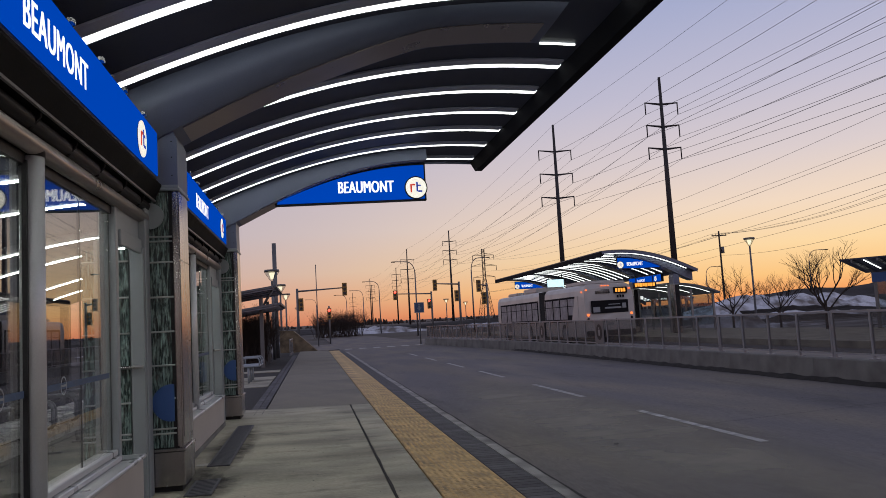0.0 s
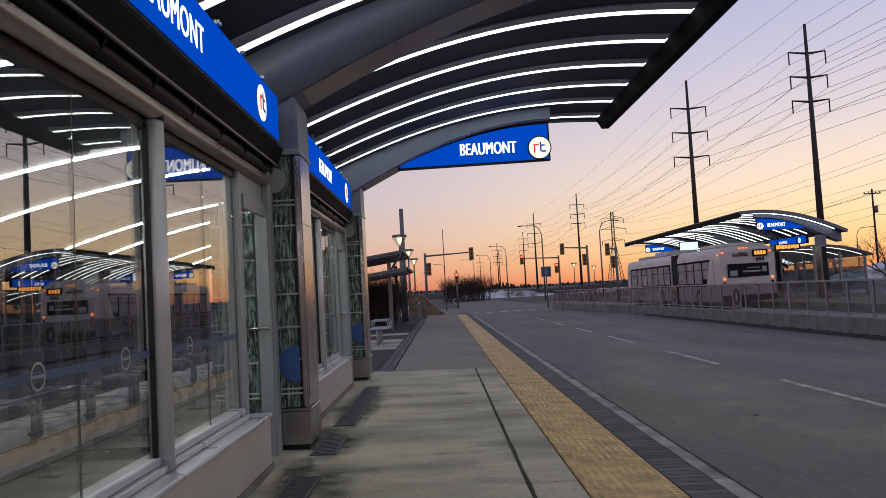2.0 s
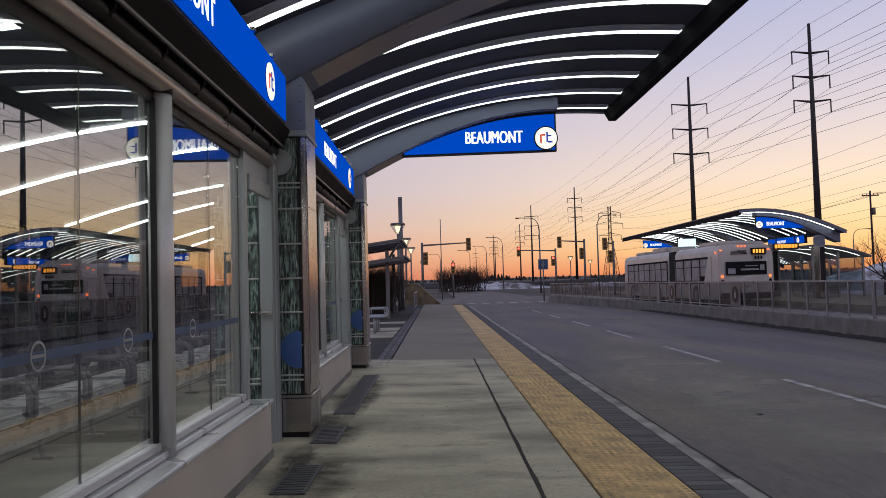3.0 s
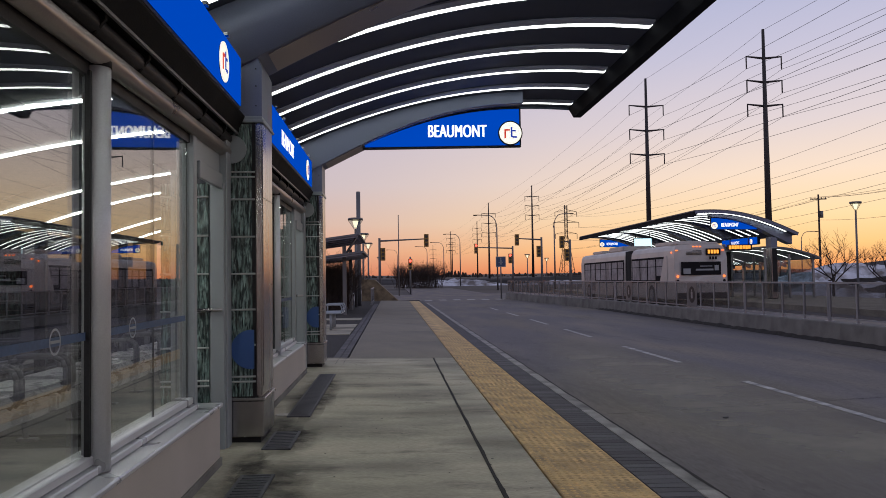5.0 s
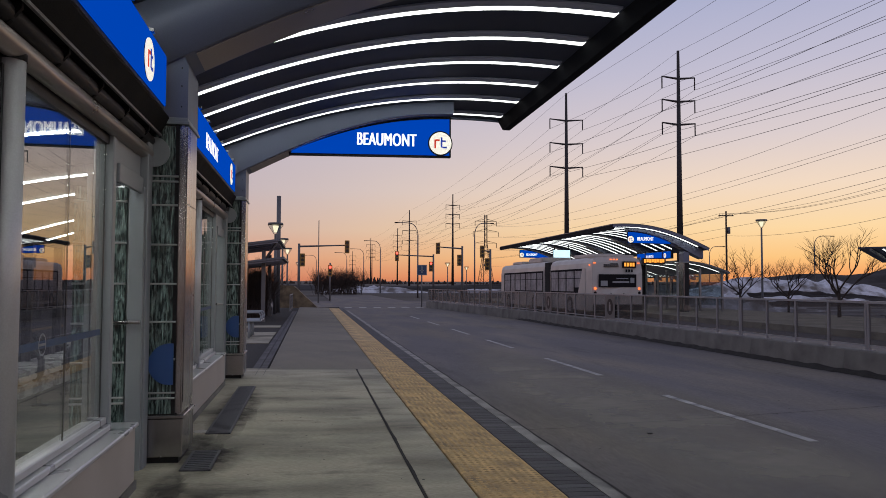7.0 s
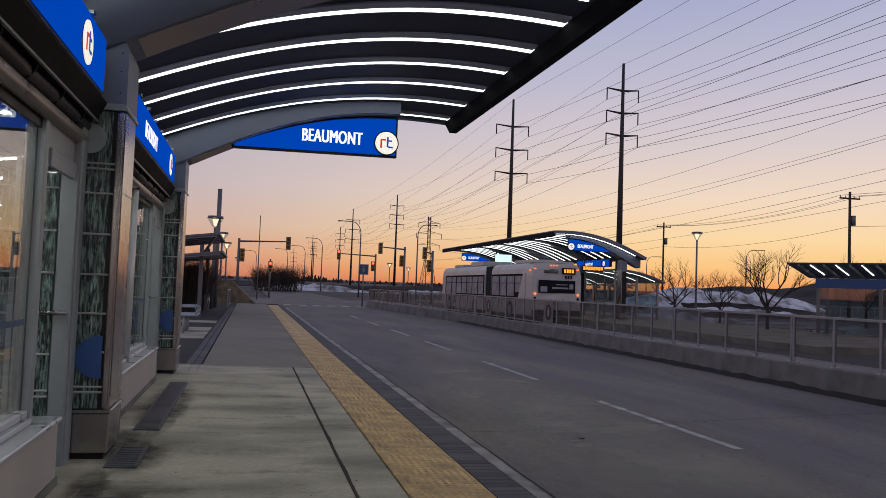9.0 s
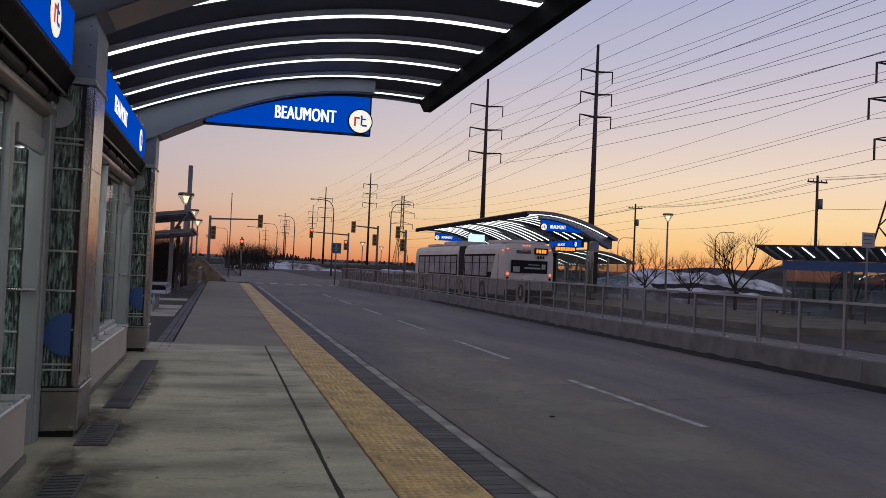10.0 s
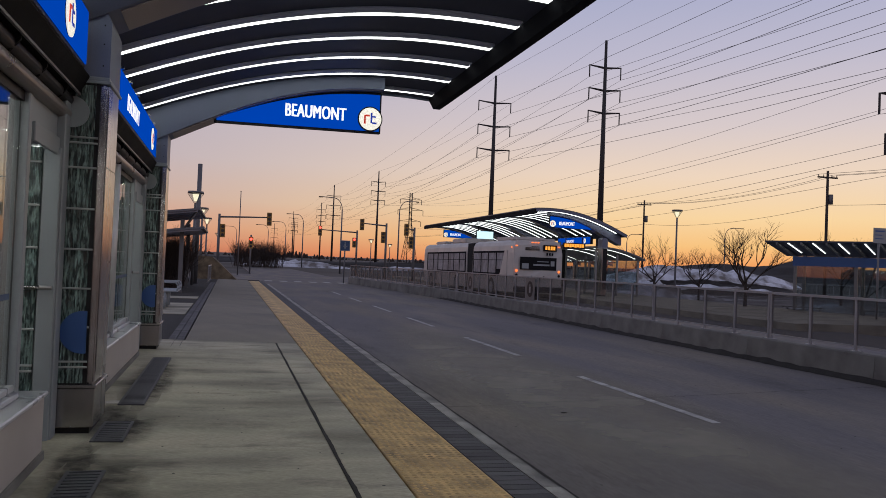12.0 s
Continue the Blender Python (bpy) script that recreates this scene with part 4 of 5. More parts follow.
part("wall_end", bm, M_CONC2, mw)
# ragged dark strip from the road a little way up the wall
bm = bmesh.new()
prev = None
for i in range(480):
    y = 2.0 + 0.07 * i
    w = 0.05 + 0.07 * max(0.0, noise.noise((y * 0.9, 2, 0)) + 0.35) + 0.05 * noise.noise((y * 4.5, 7, 1))
    row = [bm.verts.new((9.41 - max(0.01, w), y, ROAD_Z + 0.004)), bm.verts.new((9.418, y, ROAD_Z + 0.085 + 0.04 * noise.noise((y * 2.3, 1, 4))))]
    if prev:
        bm.faces.new((prev[0], prev[1], row[1], row[0]))
    prev = row
structure("gutter_dirt", bm, M_JOINT, "ragged dark strip along the foot of the median wall", "dirt")


def make_railing(y, length, n, x_at):
    """A railing panel with its posts, rails and perforated sheets."""
    a, b = Vector((x_at(y) + 0.15, y, 0.235)), Vector((x_at(y + length) + 0.15, y + length, 0.235))
    turn = math.degrees(math.atan2(a.x - b.x, b.y - a.y))
    t = thing("railing", tuple(a), "grey metal railing panel with dark mesh infill on a concrete wall", "railing", "median railings", turn)
    return fill_railing(t, (b - a).length, n)


def fill_railing(t, L, n):
    bm = bmesh.new()
    box(bm, -0.03, 0.03, 0.03, L - 0.03, 0.815, 0.855)
    part("top_rail", bm, M_RAIL, t)
    part("bottom_rail", boxes((-0.02, 0.02, 0.03, L - 0.03, 0.07, 0.10)), M_RAIL, t)
    for i in range(n + 1):
        y = 0.03 + (L - 0.06) * i / n
        part("post", boxes((-0.022, 0.022, y - 0.022, y + 0.022, 0.012, 0.813)), M_RAIL, t)
        part("base_plate", boxes((-0.06, 0.06, y - 0.08, y + 0.08, 0.0, 0.016)), M_RAIL, t)
        if i < n:
            part("mesh_sheet", boxes((-0.006, 0.006, y + 0.025, y + (L - 0.06) / n - 0.025, 0.10, 0.813)), M_MESHPANEL, t, "dark perforated sheet")
    return t


rail = make_railing(12.53, 4.06, 4, lambda y: 9.42)
for i in range(-5, 6):
    if i:
        y = 12.53 + 4.06 * i
        if y + 4.06 <= 34.0 + 0.5:
            copy_thing(rail, pose(9.57, y, 0.235))
for i in range(5):
    make_railing(33.0 + 4.45 * i, 4.4, 4, wall_x)
# round emblem plates on the railing
for y in (24.3, 30.9):
    e = thing("railing_emblem", (9.57 - 0.02, y, 0.30), "dark plate with a pale round emblem on the railing", "plate", "railing emblems")
    part("plate", boxes((-0.02, -0.01, -0.4, 0.4, 0.0, 0.74)), M_POLE, e)
    part("disc", disc(bmesh.new(), (0.0, 0.37, -0.024), 0.26, "x", 0.003), M_BLACK, e)
    part("symbol", boxes((-0.027, -0.025, -0.07, 0.07, 0.25, 0.45), (-0.027, -0.025, -0.03, 0.03, 0.46, 0.53)), M_RAIL, e)


# ---------------------------------------------------------------- bus
def make_bus(loc, turn):
    """Articulated bus, rear face at local y = 0, pointing along +y; origin under the middle of its rear."""
    t = thing("articulated_bus", loc, "white articulated city bus with dark windows and lit tail lamps", "bus", "", turn)

    def hull(y0, y1, slope):
        W, top, n = 1.275, 2.82, 8
        half = [(W, 0.32), (W, 2.2), (W - 0.04, 2.55), (W - 0.12, 2.72), (W - 0.32, top)]
        o = [(-x, z) for x, z in half] + [(x, z) for x, z in reversed(half)]
        bm = bmesh.new()
        prism(bm, o, "y", y0, y1)
        if slope:
            for v in bm.verts:
                if v.co.y < y0 + 0.01 and v.co.z > 2.2:
                    v.co.y += (v.co.z - 2.2) * 0.3
        return bm

    part("rear_body", hull(0.0, 6.7, True), M_BUS, t, "white painted rear section")
    part("front_body", hull(7.9, 18.3, False), M_BUS, t, "white painted front section")
    bm = bmesh.new()
    for i in range(8):
        y = 6.71 + 0.147 * i
        box(bm, -1.24, 1.24, y, y + 0.10, 0.4, 2.75)
        box(bm, -1.18, 1.18, y + 0.10, y + 0.147, 0.45, 2.7)
    part("bellows", bm, M_RUBBER, t, "black folded joint bellows")
    part("roof_unit", rounded((-0.85, 0.85, 1.2, 4.0, 2.82, 3.02), 0.05, 2), M_BUS, t)
    part("roof_unit", rounded((-0.9, 0.9, 9.5, 12.5, 2.82, 3.12), 0.06, 2), M_BUS, t)
    part("roof_unit", rounded((-0.8, 0.8, 14.5, 17.0, 2.82, 3.02), 0.06, 2), M_BUS, t)
    for side in (-1, 1):
        x0, x1 = (-1.292, -1.277) if side < 0 else (1.277, 1.292)
        part("window_band", boxes((x0 + 0.004, x1 - 0.004, 1.1, 6.62, 1.05, 2.3), (x0 + 0.004, x1 - 0.004, 8.05, 17.4, 1.05, 2.3)), M_BUSDARK, t, "black window surround")
        for a, b, z0 in ((1.3, 2.55, 1.35), (2.62, 3.85, 1.15), (3.92, 5.1, 1.15), (5.17, 6.5, 1.15), (8.2, 9.35, 1.15), (9.42, 10.6, 1.15), (10.67, 11.85, 1.15), (11.92, 13.1, 1.15), (13.17, 14.4, 1.15), (14.5, 15.6, 0.5), (15.7, 17.2, 1.1)):
            w = part("window", boxes((x0, x1, a + 0.05, b - 0.05, z0 + 0.05, 2.2)), M_WINDOW, t, "side window with the light behind it painted pale")
            part("divider", boxes((x0 - 0.003, x1 + 0.003, a + 0.03, b - 0.03, 1.83, 1.86)), M_BUSDARK, w)
        for y in (3.3, 10.0, 16.2):
            bm = bmesh.new()
            tube(bm, (side * 1.0, y, 0.48), (side * 1.285, y, 0.48), 0.48, n=24)
            wh = part("wheel", bm, M_RUBBER, t, "black tyre")
            bm = bmesh.new()
            tube(bm, (side * 1.286, y, 0.48), (side * 1.296, y, 0.48), 0.28, n=20)
            part("rim", bm, M_ALU, wh)
    for side in (-1, 1):
        x0, x1 = (-1.296, -1.279) if side < 0 else (1.279, 1.296)
        bm = bmesh.new()
        prism(bm, [(0.95, 2.32), (1.32, 2.32), (2.05, 1.04), (0.95, 1.04)], "x", x0, x1)
        part("corner_panel", bm, M_BUS, t, "white slanted corner panel")
        part("corner_lamp", boxes((x0 - 0.002, x1 + 0.002, 0.3, 0.4, 2.42, 2.50)), M_TAIL, t, "small lit red corner lamp")
    part("rear_hood", rounded((-1.05, 1.05, 0.35, 1.3, 2.80, 2.93), 0.05, 2), M_BUS, t, "white rounded rear roof hood")
    # rear face
    part("rear_window", rounded((-0.95, 0.97, -0.022, -0.003, 1.42, 2.02), 0.004), M_BUSDARK, t, "dark rear advertising panel")
    part("advert_lines", boxes((-0.05, 0.55, -0.028, -0.024, 1.80, 1.84), (-0.25, 0.6, -0.028, -0.024, 1.62, 1.70), (0.66, 0.86, -0.028, -0.024, 1.62, 1.86), (-0.85, -0.5, -0.028, -0.024, 1.47, 1.72)), M_ALU, t)
    part("engine_grille", boxes(*[(-0.65, 0.1, 0.06 + 0.02 * k, 0.14 + 0.02 * k, 2.36 + 0.05 * k, 2.385 + 0.05 * k) for k in range(5)]), M_BUSDARK, t)
    part("route_display", boxes((0.3, 0.98, 0.02, 0.12, 2.33, 2.62)), M_BUSDARK, t, "dark display box")
    for k in range(4):
        part("route_glyph", boxes((0.37 + 0.14 * k, 0.47 + 0.14 * k, 0.012, 0.018, 2.39, 2.56)), M_AMBER, t, "amber lit display bar")
    for k in range(3):
        part("fleet_mark", boxes((0.42 + 0.14 * k, 0.51 + 0.14 * k, -0.012, -0.003, 2.12, 2.25)), M_BUSDARK, t)
    for x in (-1.12, 1.12):
        part("tail_lamp", disc(bmesh.new(), (x, 1.36, -0.02), 0.062, "y", 0.017, 16), M_TAIL, t, "lit red tail lamp")
        part("brake_lamp", disc(bmesh.new(), (x, 1.16, -0.02), 0.066, "y", 0.017, 16), M_BUSDARK, t)
        part("marker_lamp", boxes((x - 0.05, x + 0.05, 0.06, 0.12, 2.52, 2.57)), M_TAIL, t)
    for k in range(3):
        part("marker_lamp", boxes((-0.32 + 0.16 * k, -0.24 + 0.16 * k, 0.10, 0.17, 2.70, 2.74)), M_TAIL, t)
    part("bumper", rounded((-1.26, 1.26, -0.10, 0.0, 0.35, 0.62), 0.03, 2), M_BUSDARK, t, "dark rear bumper")
    part("plate_bar", boxes((-0.15, 0.15, -0.012, -0.003, 0.85, 0.98)), M_ALU, t)
    for x in (-0.35, 0.3):
        part("service_mark", boxes((x, x + 0.05, -0.012, -0.003, 1.02, 1.14)), M_BUSDARK, t)
    return t


bus = make_bus((14.77, 36.5, ROAD_Z), 0)
for o in bus.children_recursive:
    o.data.transform(Matrix.Diagonal((1.01, 1.0, 1.05, 1.0)))

# ---------------------------------------------------------------- opposite station
FX, FY = 18.35, 38.0
far = copy_thing(near_canopy, pose(FX, FY + Y_END, 0.27, 0, 0, 180))
copy_thing(near_canopy, pose(FX + 34, 104 + Y_END, -0.3, 0, 0, 180))
structure("far_platform", boxes((16.3, 24, 20, 80, -0.6, 0.02)), M_CONC, "grey concrete platform of the opposite station", "platform")
for i, c in enumerate(COLS):
    copy_thing(near_column, pose(FX + 0.9, FY + Y_END - c, 0.02, 0, 0, 180))
for i, c in enumerate(COLS[:3]):
    copy_thing(near_column, pose(FX + 34.9, 104 + Y_END - c, -0.3, 0, 0, 180))
make_hanging_sign((FX, FY + 0.75, 0.27), 0, "hanging signs", True)
make_hanging_sign((FX, FY + 22.0, 0.27), 0, "hanging signs", True)
make_fascia_sign((FX + 0.92, FY + 2.0, 2.88), 180, 4.4, "fascia signs")
scr = thing("information_screen", (16.4, 50.0, 2.95), "bright lit information screen under the canopy", "screen")
part("case", boxes((-0.6, 0.6, -0.03, 0.08, 0.0, 0.8)), M_BLACK, scr)
part("display", boxes((-0.57, 0.57, -0.04, -0.032, 0.03, 0.77)), M_SCREEN, scr, "bright pale blue display")
part("hanger", boxes((-0.5, -0.45, 0.0, 0.05, 0.8, 1.1), (0.45, 0.5, 0.0, 0.05, 0.8, 1.1)), M_BLACK, scr)


dd = thing("departure_display", (17.85, 39.0, 2.55), "amber lit departure display under the opposite sign", "display")
part("case", boxes((-0.64, 0.64, -0.02, 0.12, -0.03, 0.27)), M_BLACK, dd)
for k in range(8):
    part("lit_bar", boxes((-0.58 + 0.145 * k, -0.46 + 0.145 * k, -0.026, -0.021, 0.03 + 0.02 * (k % 2), 0.22)), M_AMBER, dd, "amber lit display bar")
part("hanger", boxes((-0.5, -0.46, 0.03, 0.07, 0.27, 0.62), (0.46, 0.5, 0.03, 0.07, 0.27, 0.62)), M_BLACK, dd)


def make_glass_shelter(loc, turn, L, W, H, group, label):
    """Open-fronted glass shelter with a sloped canopy, blue band and slim posts."""
    t = thing("glass_shelter", loc, label, "shelter", group, turn)
    n = max(2, int(L / 2.2))
    for i in range(n + 1):
        y = L * i / n
        for x in (0.0, W):
            part("post", boxes((x - 0.06, x + 0.06, y - 0.06, y + 0.06, 0, H - (0.0 if x else 0.1))), M_POLE, t)
        if i < n:
            p = part("pane", boxes((W - 0.01, W + 0.01, y + 0.07, y + L / n - 0.07, 0.3, H - 0.5)), M_GLASS2, t, "clear glass pane")
            p.visible_shadow = False
            q = part("pane", boxes((-0.01, 0.01, y + 0.07, y + L / n - 0.07, 0.3, H - 0.5)), M_GLASS2, t, "clear glass pane")
            q.visible_shadow = False
    part("blue_band", boxes((-0.09, -0.062, -0.1, L + 0.1, H - 0.52, H - 0.12)), M_DISC, t, "dark blue fascia band")
    bm = bmesh.new()
    prism(bm, [(-1.5, H + 0.42), (W + 0.6, H - 0.05), (W + 0.6, H), (-1.5, H + 0.48)], "y", -0.9, L + 0.9)
    part("roof", bm, M_SOFFIT, t, "dark sloped roof")
    m = int((L + 1.6) / 0.95)
    for i in range(m):
        y = -0.6 + 0.95 * i
        bm = bmesh.new()
        prism(bm, [(-1.35, H + 0.37), (W * 0.7, H + 0.06), (W * 0.7, H + 0.08), (-1.35, H + 0.39)], "y", y, y + 0.045)
        part("light_strip", bm, M_LED, t, "white light strip")
        bm = bmesh.new()
        prism(bm, [(-1.5, H + 0.31), (W + 0.5, H - 0.16), (W + 0.5, H - 0.05), (-1.5, H + 0.415)], "y", y + 0.4, y + 0.47)
        part("rafter", bm, M_POLE, t)
    return t



def make_end_shelter(loc, L, W):
    """Glass shelter with a low curved roof behind the opposite columns."""
    t = thing("curved_shelter", loc, "glass shelter with a low curved roof and blue tinted panes", "shelter")
    roof = lambda x: 2.62 - 0.075 * max(0.0, x) ** 2
    bm = bmesh.new()
    prism(bm, arch_strip(-0.3, W + 0.25, roof, lambda x: roof(x) + 0.09, 14), "y", -0.4, L)
    part("roof", bm, M_ROOF, t, "grey curved roof sheet")
    for i in range(3):
        bm = bmesh.new()
        prism(bm, arch_strip(0.0, W, lambda x: roof(x) - 0.02, lambda x: roof(x) - 0.004, 12), "y", 0.3 + 2.0 * i, 0.33 + 2.0 * i)
        part("light_strip", bm, M_LED, t, "white light strip")
    for x, z in ((0.0, 2.6), (W * 0.5, 2.3), (W, 2.05)):
        for y in (0.0, 4.0, 8.0):
            part("post", boxes((x - 0.05, x + 0.05, y - 0.05, y + 0.05, 0, z)), M_RAIL, t)
    for x0, x1 in ((0.06, W * 0.5 - 0.06), (W * 0.5 + 0.06, W - 0.06)):
        p = part("pane", boxes((x0, x1, -0.01, 0.01, 0.3, 1.98)), M_GLASS2, t, "clear glass pane")
        p.visible_shadow = False
    for y0, y1 in ((0.06, 3.94), (4.06, 7.94)):
        for x in (0.0, W):
            p = part("pane", boxes((x - 0.01, x + 0.01, y0, y1, 0.3, 1.98)), M_GLASS2, t, "clear glass pane")
            p.visible_shadow = False
    return t


make_end_shelter((19.6, 39.9, 0.02), 8.4, 2.6)
make_glass_shelter((27.7, 23.1, -0.3), 38, 7.0, 1.7, 2.75, "parking shelters", "dark roofed glass shelter with blue band beside the car park")
for y in (3.0, 6.0):
    b = thing("lot_bench", (27.7 - y * 0.616, 23.1 + y * 0.788, -0.3), "dark metal bench at the glass shelter", "bench", "lot benches", 38)
    part("seat", boxes((0.5, 0.9, 0, 1.6, 0.42, 0.47)), M_POLE, b)
    part("leg", boxes((0.65, 0.75, 0.1, 0.16, 0, 0.42)), M_POLE, b)
    part("leg", boxes((0.65, 0.75, 1.4, 1.46, 0, 0.42)), M_POLE, b)


# ---------------------------------------------------------------- lamp posts, signals, poles
def make_lamp(loc, h, group):
    t = thing("street_lamp", loc, "slim street lamp with a glowing inverted cone head", "street lamp", group)
    bm = bmesh.new()
    tube(bm, (0, 0, 0), (0, 0, h - 0.55), 0.075, 0.055, 10)
    part("pole", bm, M_POLE, t)
    bm = bmesh.new()
    tube(bm, (0, 0, h - 0.53), (0, 0, h - 0.12), 0.08, 0.33, 16, False)
    p = part("diffuser", bm, M_GLASS2, t, "clear glass cone")
    p.visible_shadow = False
    part("bulb", tube(bmesh.new(), (0, 0, h - 0.48), (0, 0, h - 0.16), 0.06, 0.15, 12), M_LAMP, t, "glowing lamp body")
    bm = bmesh.new()
    tube(bm, (0, 0, h - 0.118), (0, 0, h - 0.02), 0.37, 0.35, 18)
    part("cap", bm, M_POLE, t)
    part("cage", bent(bent(bmesh.new(), [(0.07, 0, h - 0.56), (0.36, 0, h - 0.12)], 0.012, 5), [(-0.07, 0, h - 0.56), (-0.36, 0, h - 0.12)], 0.012, 5), M_POLE, t)
    return t


lamp = make_lamp((-1.68, 38.5, -0.15), 4.5, "platform lamps")
for x, y in ((-1.78, 51.0), (-1.86, 64.0), (-1.6, 104.0), (17.5, 100.0), (24.0, 120.0)):
    copy_thing(lamp, pose(x, y, -0.15))
make_lamp((29.2, 47.3, -0.25), 6.02, "lot lamps")
tall = thing("thick_post", (-1.62, 40.5, -0.2), "tall thick dark steel post", "post")
part("shaft", tube(bmesh.new(), (0, 0, 0), (0, 0, 6.05), 0.11, 0.11, 12), M_POLE, tall)
part("foot", tube(bmesh.new(), (0, 0, 0), (0, 0, 0.05), 0.22, 0.22, 12), M_POLE, tall)
flag = thing("flag_pole", (0.67, 70.0, -0.2), "thin tall bare flag pole", "pole")
part("shaft", tube(bmesh.new(), (0, 0, 0), (0, 0, 7.2), 0.05, 0.035, 8), M_POLE, flag)
part("tip", tube(bmesh.new(), (0, 0, 7.2), (0, 0, 7.28), 0.06, 0.02, 8), M_POLE, flag)


def signal_head(t, x, z, red, y=0.0):
    h = part("signal_head", rounded((x - 0.2, x + 0.2, y - 0.14, y + 0.1, z - 0.55, z + 0.55), 0.02), M_SIGNAL, t, "dark yellow signal housing")
    for k, dz in enumerate((0.34, 0.0, -0.34)):
        part("lens", disc(bmesh.new(), (x, z + dz, y - 0.16), 0.13, "y", 0.018, 14), M_REDLAMP if (red and k == 0) else M_LENS, h)


def make_signal(loc, h, arm, red_arm, red_pole, group="traffic signals"):
    t = thing("traffic_signal", loc, "traffic signal on a grey mast arm pole", "traffic signal", group)
    part("pole", tube(bmesh.new(), (0, 0, 0), (0, 0, h), 0.13, 0.10, 10), M_POLE, t)
    part("mast_arm", tube(bmesh.new(), (0, 0, h - 0.25), (arm, 0, h - 0.1), 0.08, 0.05, 8), M_POLE, t)
    signal_head(t, arm, h - 0.25, red_arm, -0.2)
    signal_head(t, 0.3 if arm > 0 else -0.3, h - 1.4, red_pole)
    return t


make_signal((-1.0, 68.0, -0.2), 5.1, 4.06, False, False)
make_signal((13.75, 88.0, -0.2), 5.1, -4.2, True, True)
make_signal((14.75, 76.0, -0.2), 5.45, -2.47, False, False)
make_signal((16.2, 70.0, -0.2), 4.9, -0.8, False, False)
sp = thing("traffic_signal", (1.88, 78.0, -0.2), "short traffic signal on a median pole", "traffic signal", "traffic signals")
part("pole", tube(bmesh.new(), (0, 0, 0), (0, 0, 3.75), 0.08, 0.08, 8), M_POLE, sp)
signal_head(sp, 0, 2.98, True, -0.12)
ps = thing("crossing_sign", (7.86, 55.8, -0.47), "pedestrian crossing sign on a grey post", "road sign")
part("post", tube(bmesh.new(), (0, 0, 0), (0, 0, 3.3), 0.05, 0.05, 8), M_POLE, ps)
part("plate", boxes((-0.36, 0.36, -0.056, -0.05, 2.55, 3.3)), M_ALU, ps)
part("panel", boxes((-0.31, 0.31, -0.061, -0.057, 2.6, 3.25)), M_FROST, ps, "blue sign panel")
part("symbol", boxes((-0.06, 0.06, -0.066, -0.062, 2.72, 3.05), (-0.05, 0.05, -0.066, -0.062, 3.08, 3.18), (-0.16, 0.16, -0.066, -0.062, 2.86, 2.92)), M_ALU, ps)
bs = thing("bus_stop_sign", (22.4, 23.2, -0.3), "small square pale stop sign on a thin post", "sign")
part("post", tube(bmesh.new(), (0, 0, 0), (0, 0, 3.6), 0.035, 0.035, 8), M_POLE, bs)
part("plate", boxes((-0.28, 0.28, -0.05, -0.04, 3.05, 3.6)), M_ALU, bs)
part("text_bars", boxes((-0.2, 0.2, -0.056, -0.052, 3.46, 3.51), (-0.2, 0.1, -0.056, -0.052, 3.33, 3.36), (-0.2, 0.16, -0.056, -0.052, 3.2, 3.23)), M_DISC, bs)


def make_street_light(loc, h, reach, group="curved street lights"):
    t = thing("curved_street_light", loc, "tall dark street light with a curved arm", "street light", group)
    part("pole", tube(bmesh.new(), (0, 0, 0), (0, 0, h - 1.6), 0.12, 0.08, 8), M_POLE, t)
    pts = [(0, 0, h - 1.6)] + [(reach * 0.45 * (1 - math.cos(a)), 0, h - 1.6 + 1.55 * math.sin(a)) for a in (math.pi / 2 * i / 6 for i in range(1, 7))] + [(reach, 0, h)]
    part("arm", bent(bmesh.new(), pts, 0.055, 6), M_POLE, t)
    part("lantern", rounded((min(reach, reach * 1.2), max(reach, reach * 1.2), -0.12, 0.12, h - 0.1, h + 0.04), 0.03), M_BUSDARK, t)
    return t


for x, y, h, r in ((14.0, 103, 10, -2.6), (12.8, 146, 10, -2.6), (11.9, 179, 10, -2.6), (9.0, 200, 10, -2.6), (1.5, 220, 10, -2.6), (21.5, 102, 10, 2.2), (72, 133, 9, 2.6), (81.3, 116, 10, 3.0)):
    make_street_light((x, y, -0.3), h, r)


def make_pylon(loc, h, first, step, reach):
    """Steel pole; the first crossarm hangs this far under the top, the others step by step below it."""
    t = thing("power_pylon", loc, "dark steel power pole with three crossarms and hanging insulators", "pylon", "power pylons")
    part("shaft", tube(bmesh.new(), (0, 0, 0), (0, 0, h), 0.46, 0.17, 10), M_PYLON, t)
    for k in range(3):
        z = h - first - step * k
        bm = bmesh.new()
        for s in (-1, 1):
            tube(bm, (s * 0.15, 0, z - 0.12), (s * reach, 0, z + 0.1), 0.15, 0.08, 6)
        arm = part("crossarm", bm, M_PYLON, t)
        for s in (-1, 1):
            part("insulator", tube(bmesh.new(), (s * (reach - 0.05), 0, z + 0.05), (s * (reach - 0.05), 0, z - 1.45), 0.08, 0.08, 6), M_PYLON, arm)
    return t


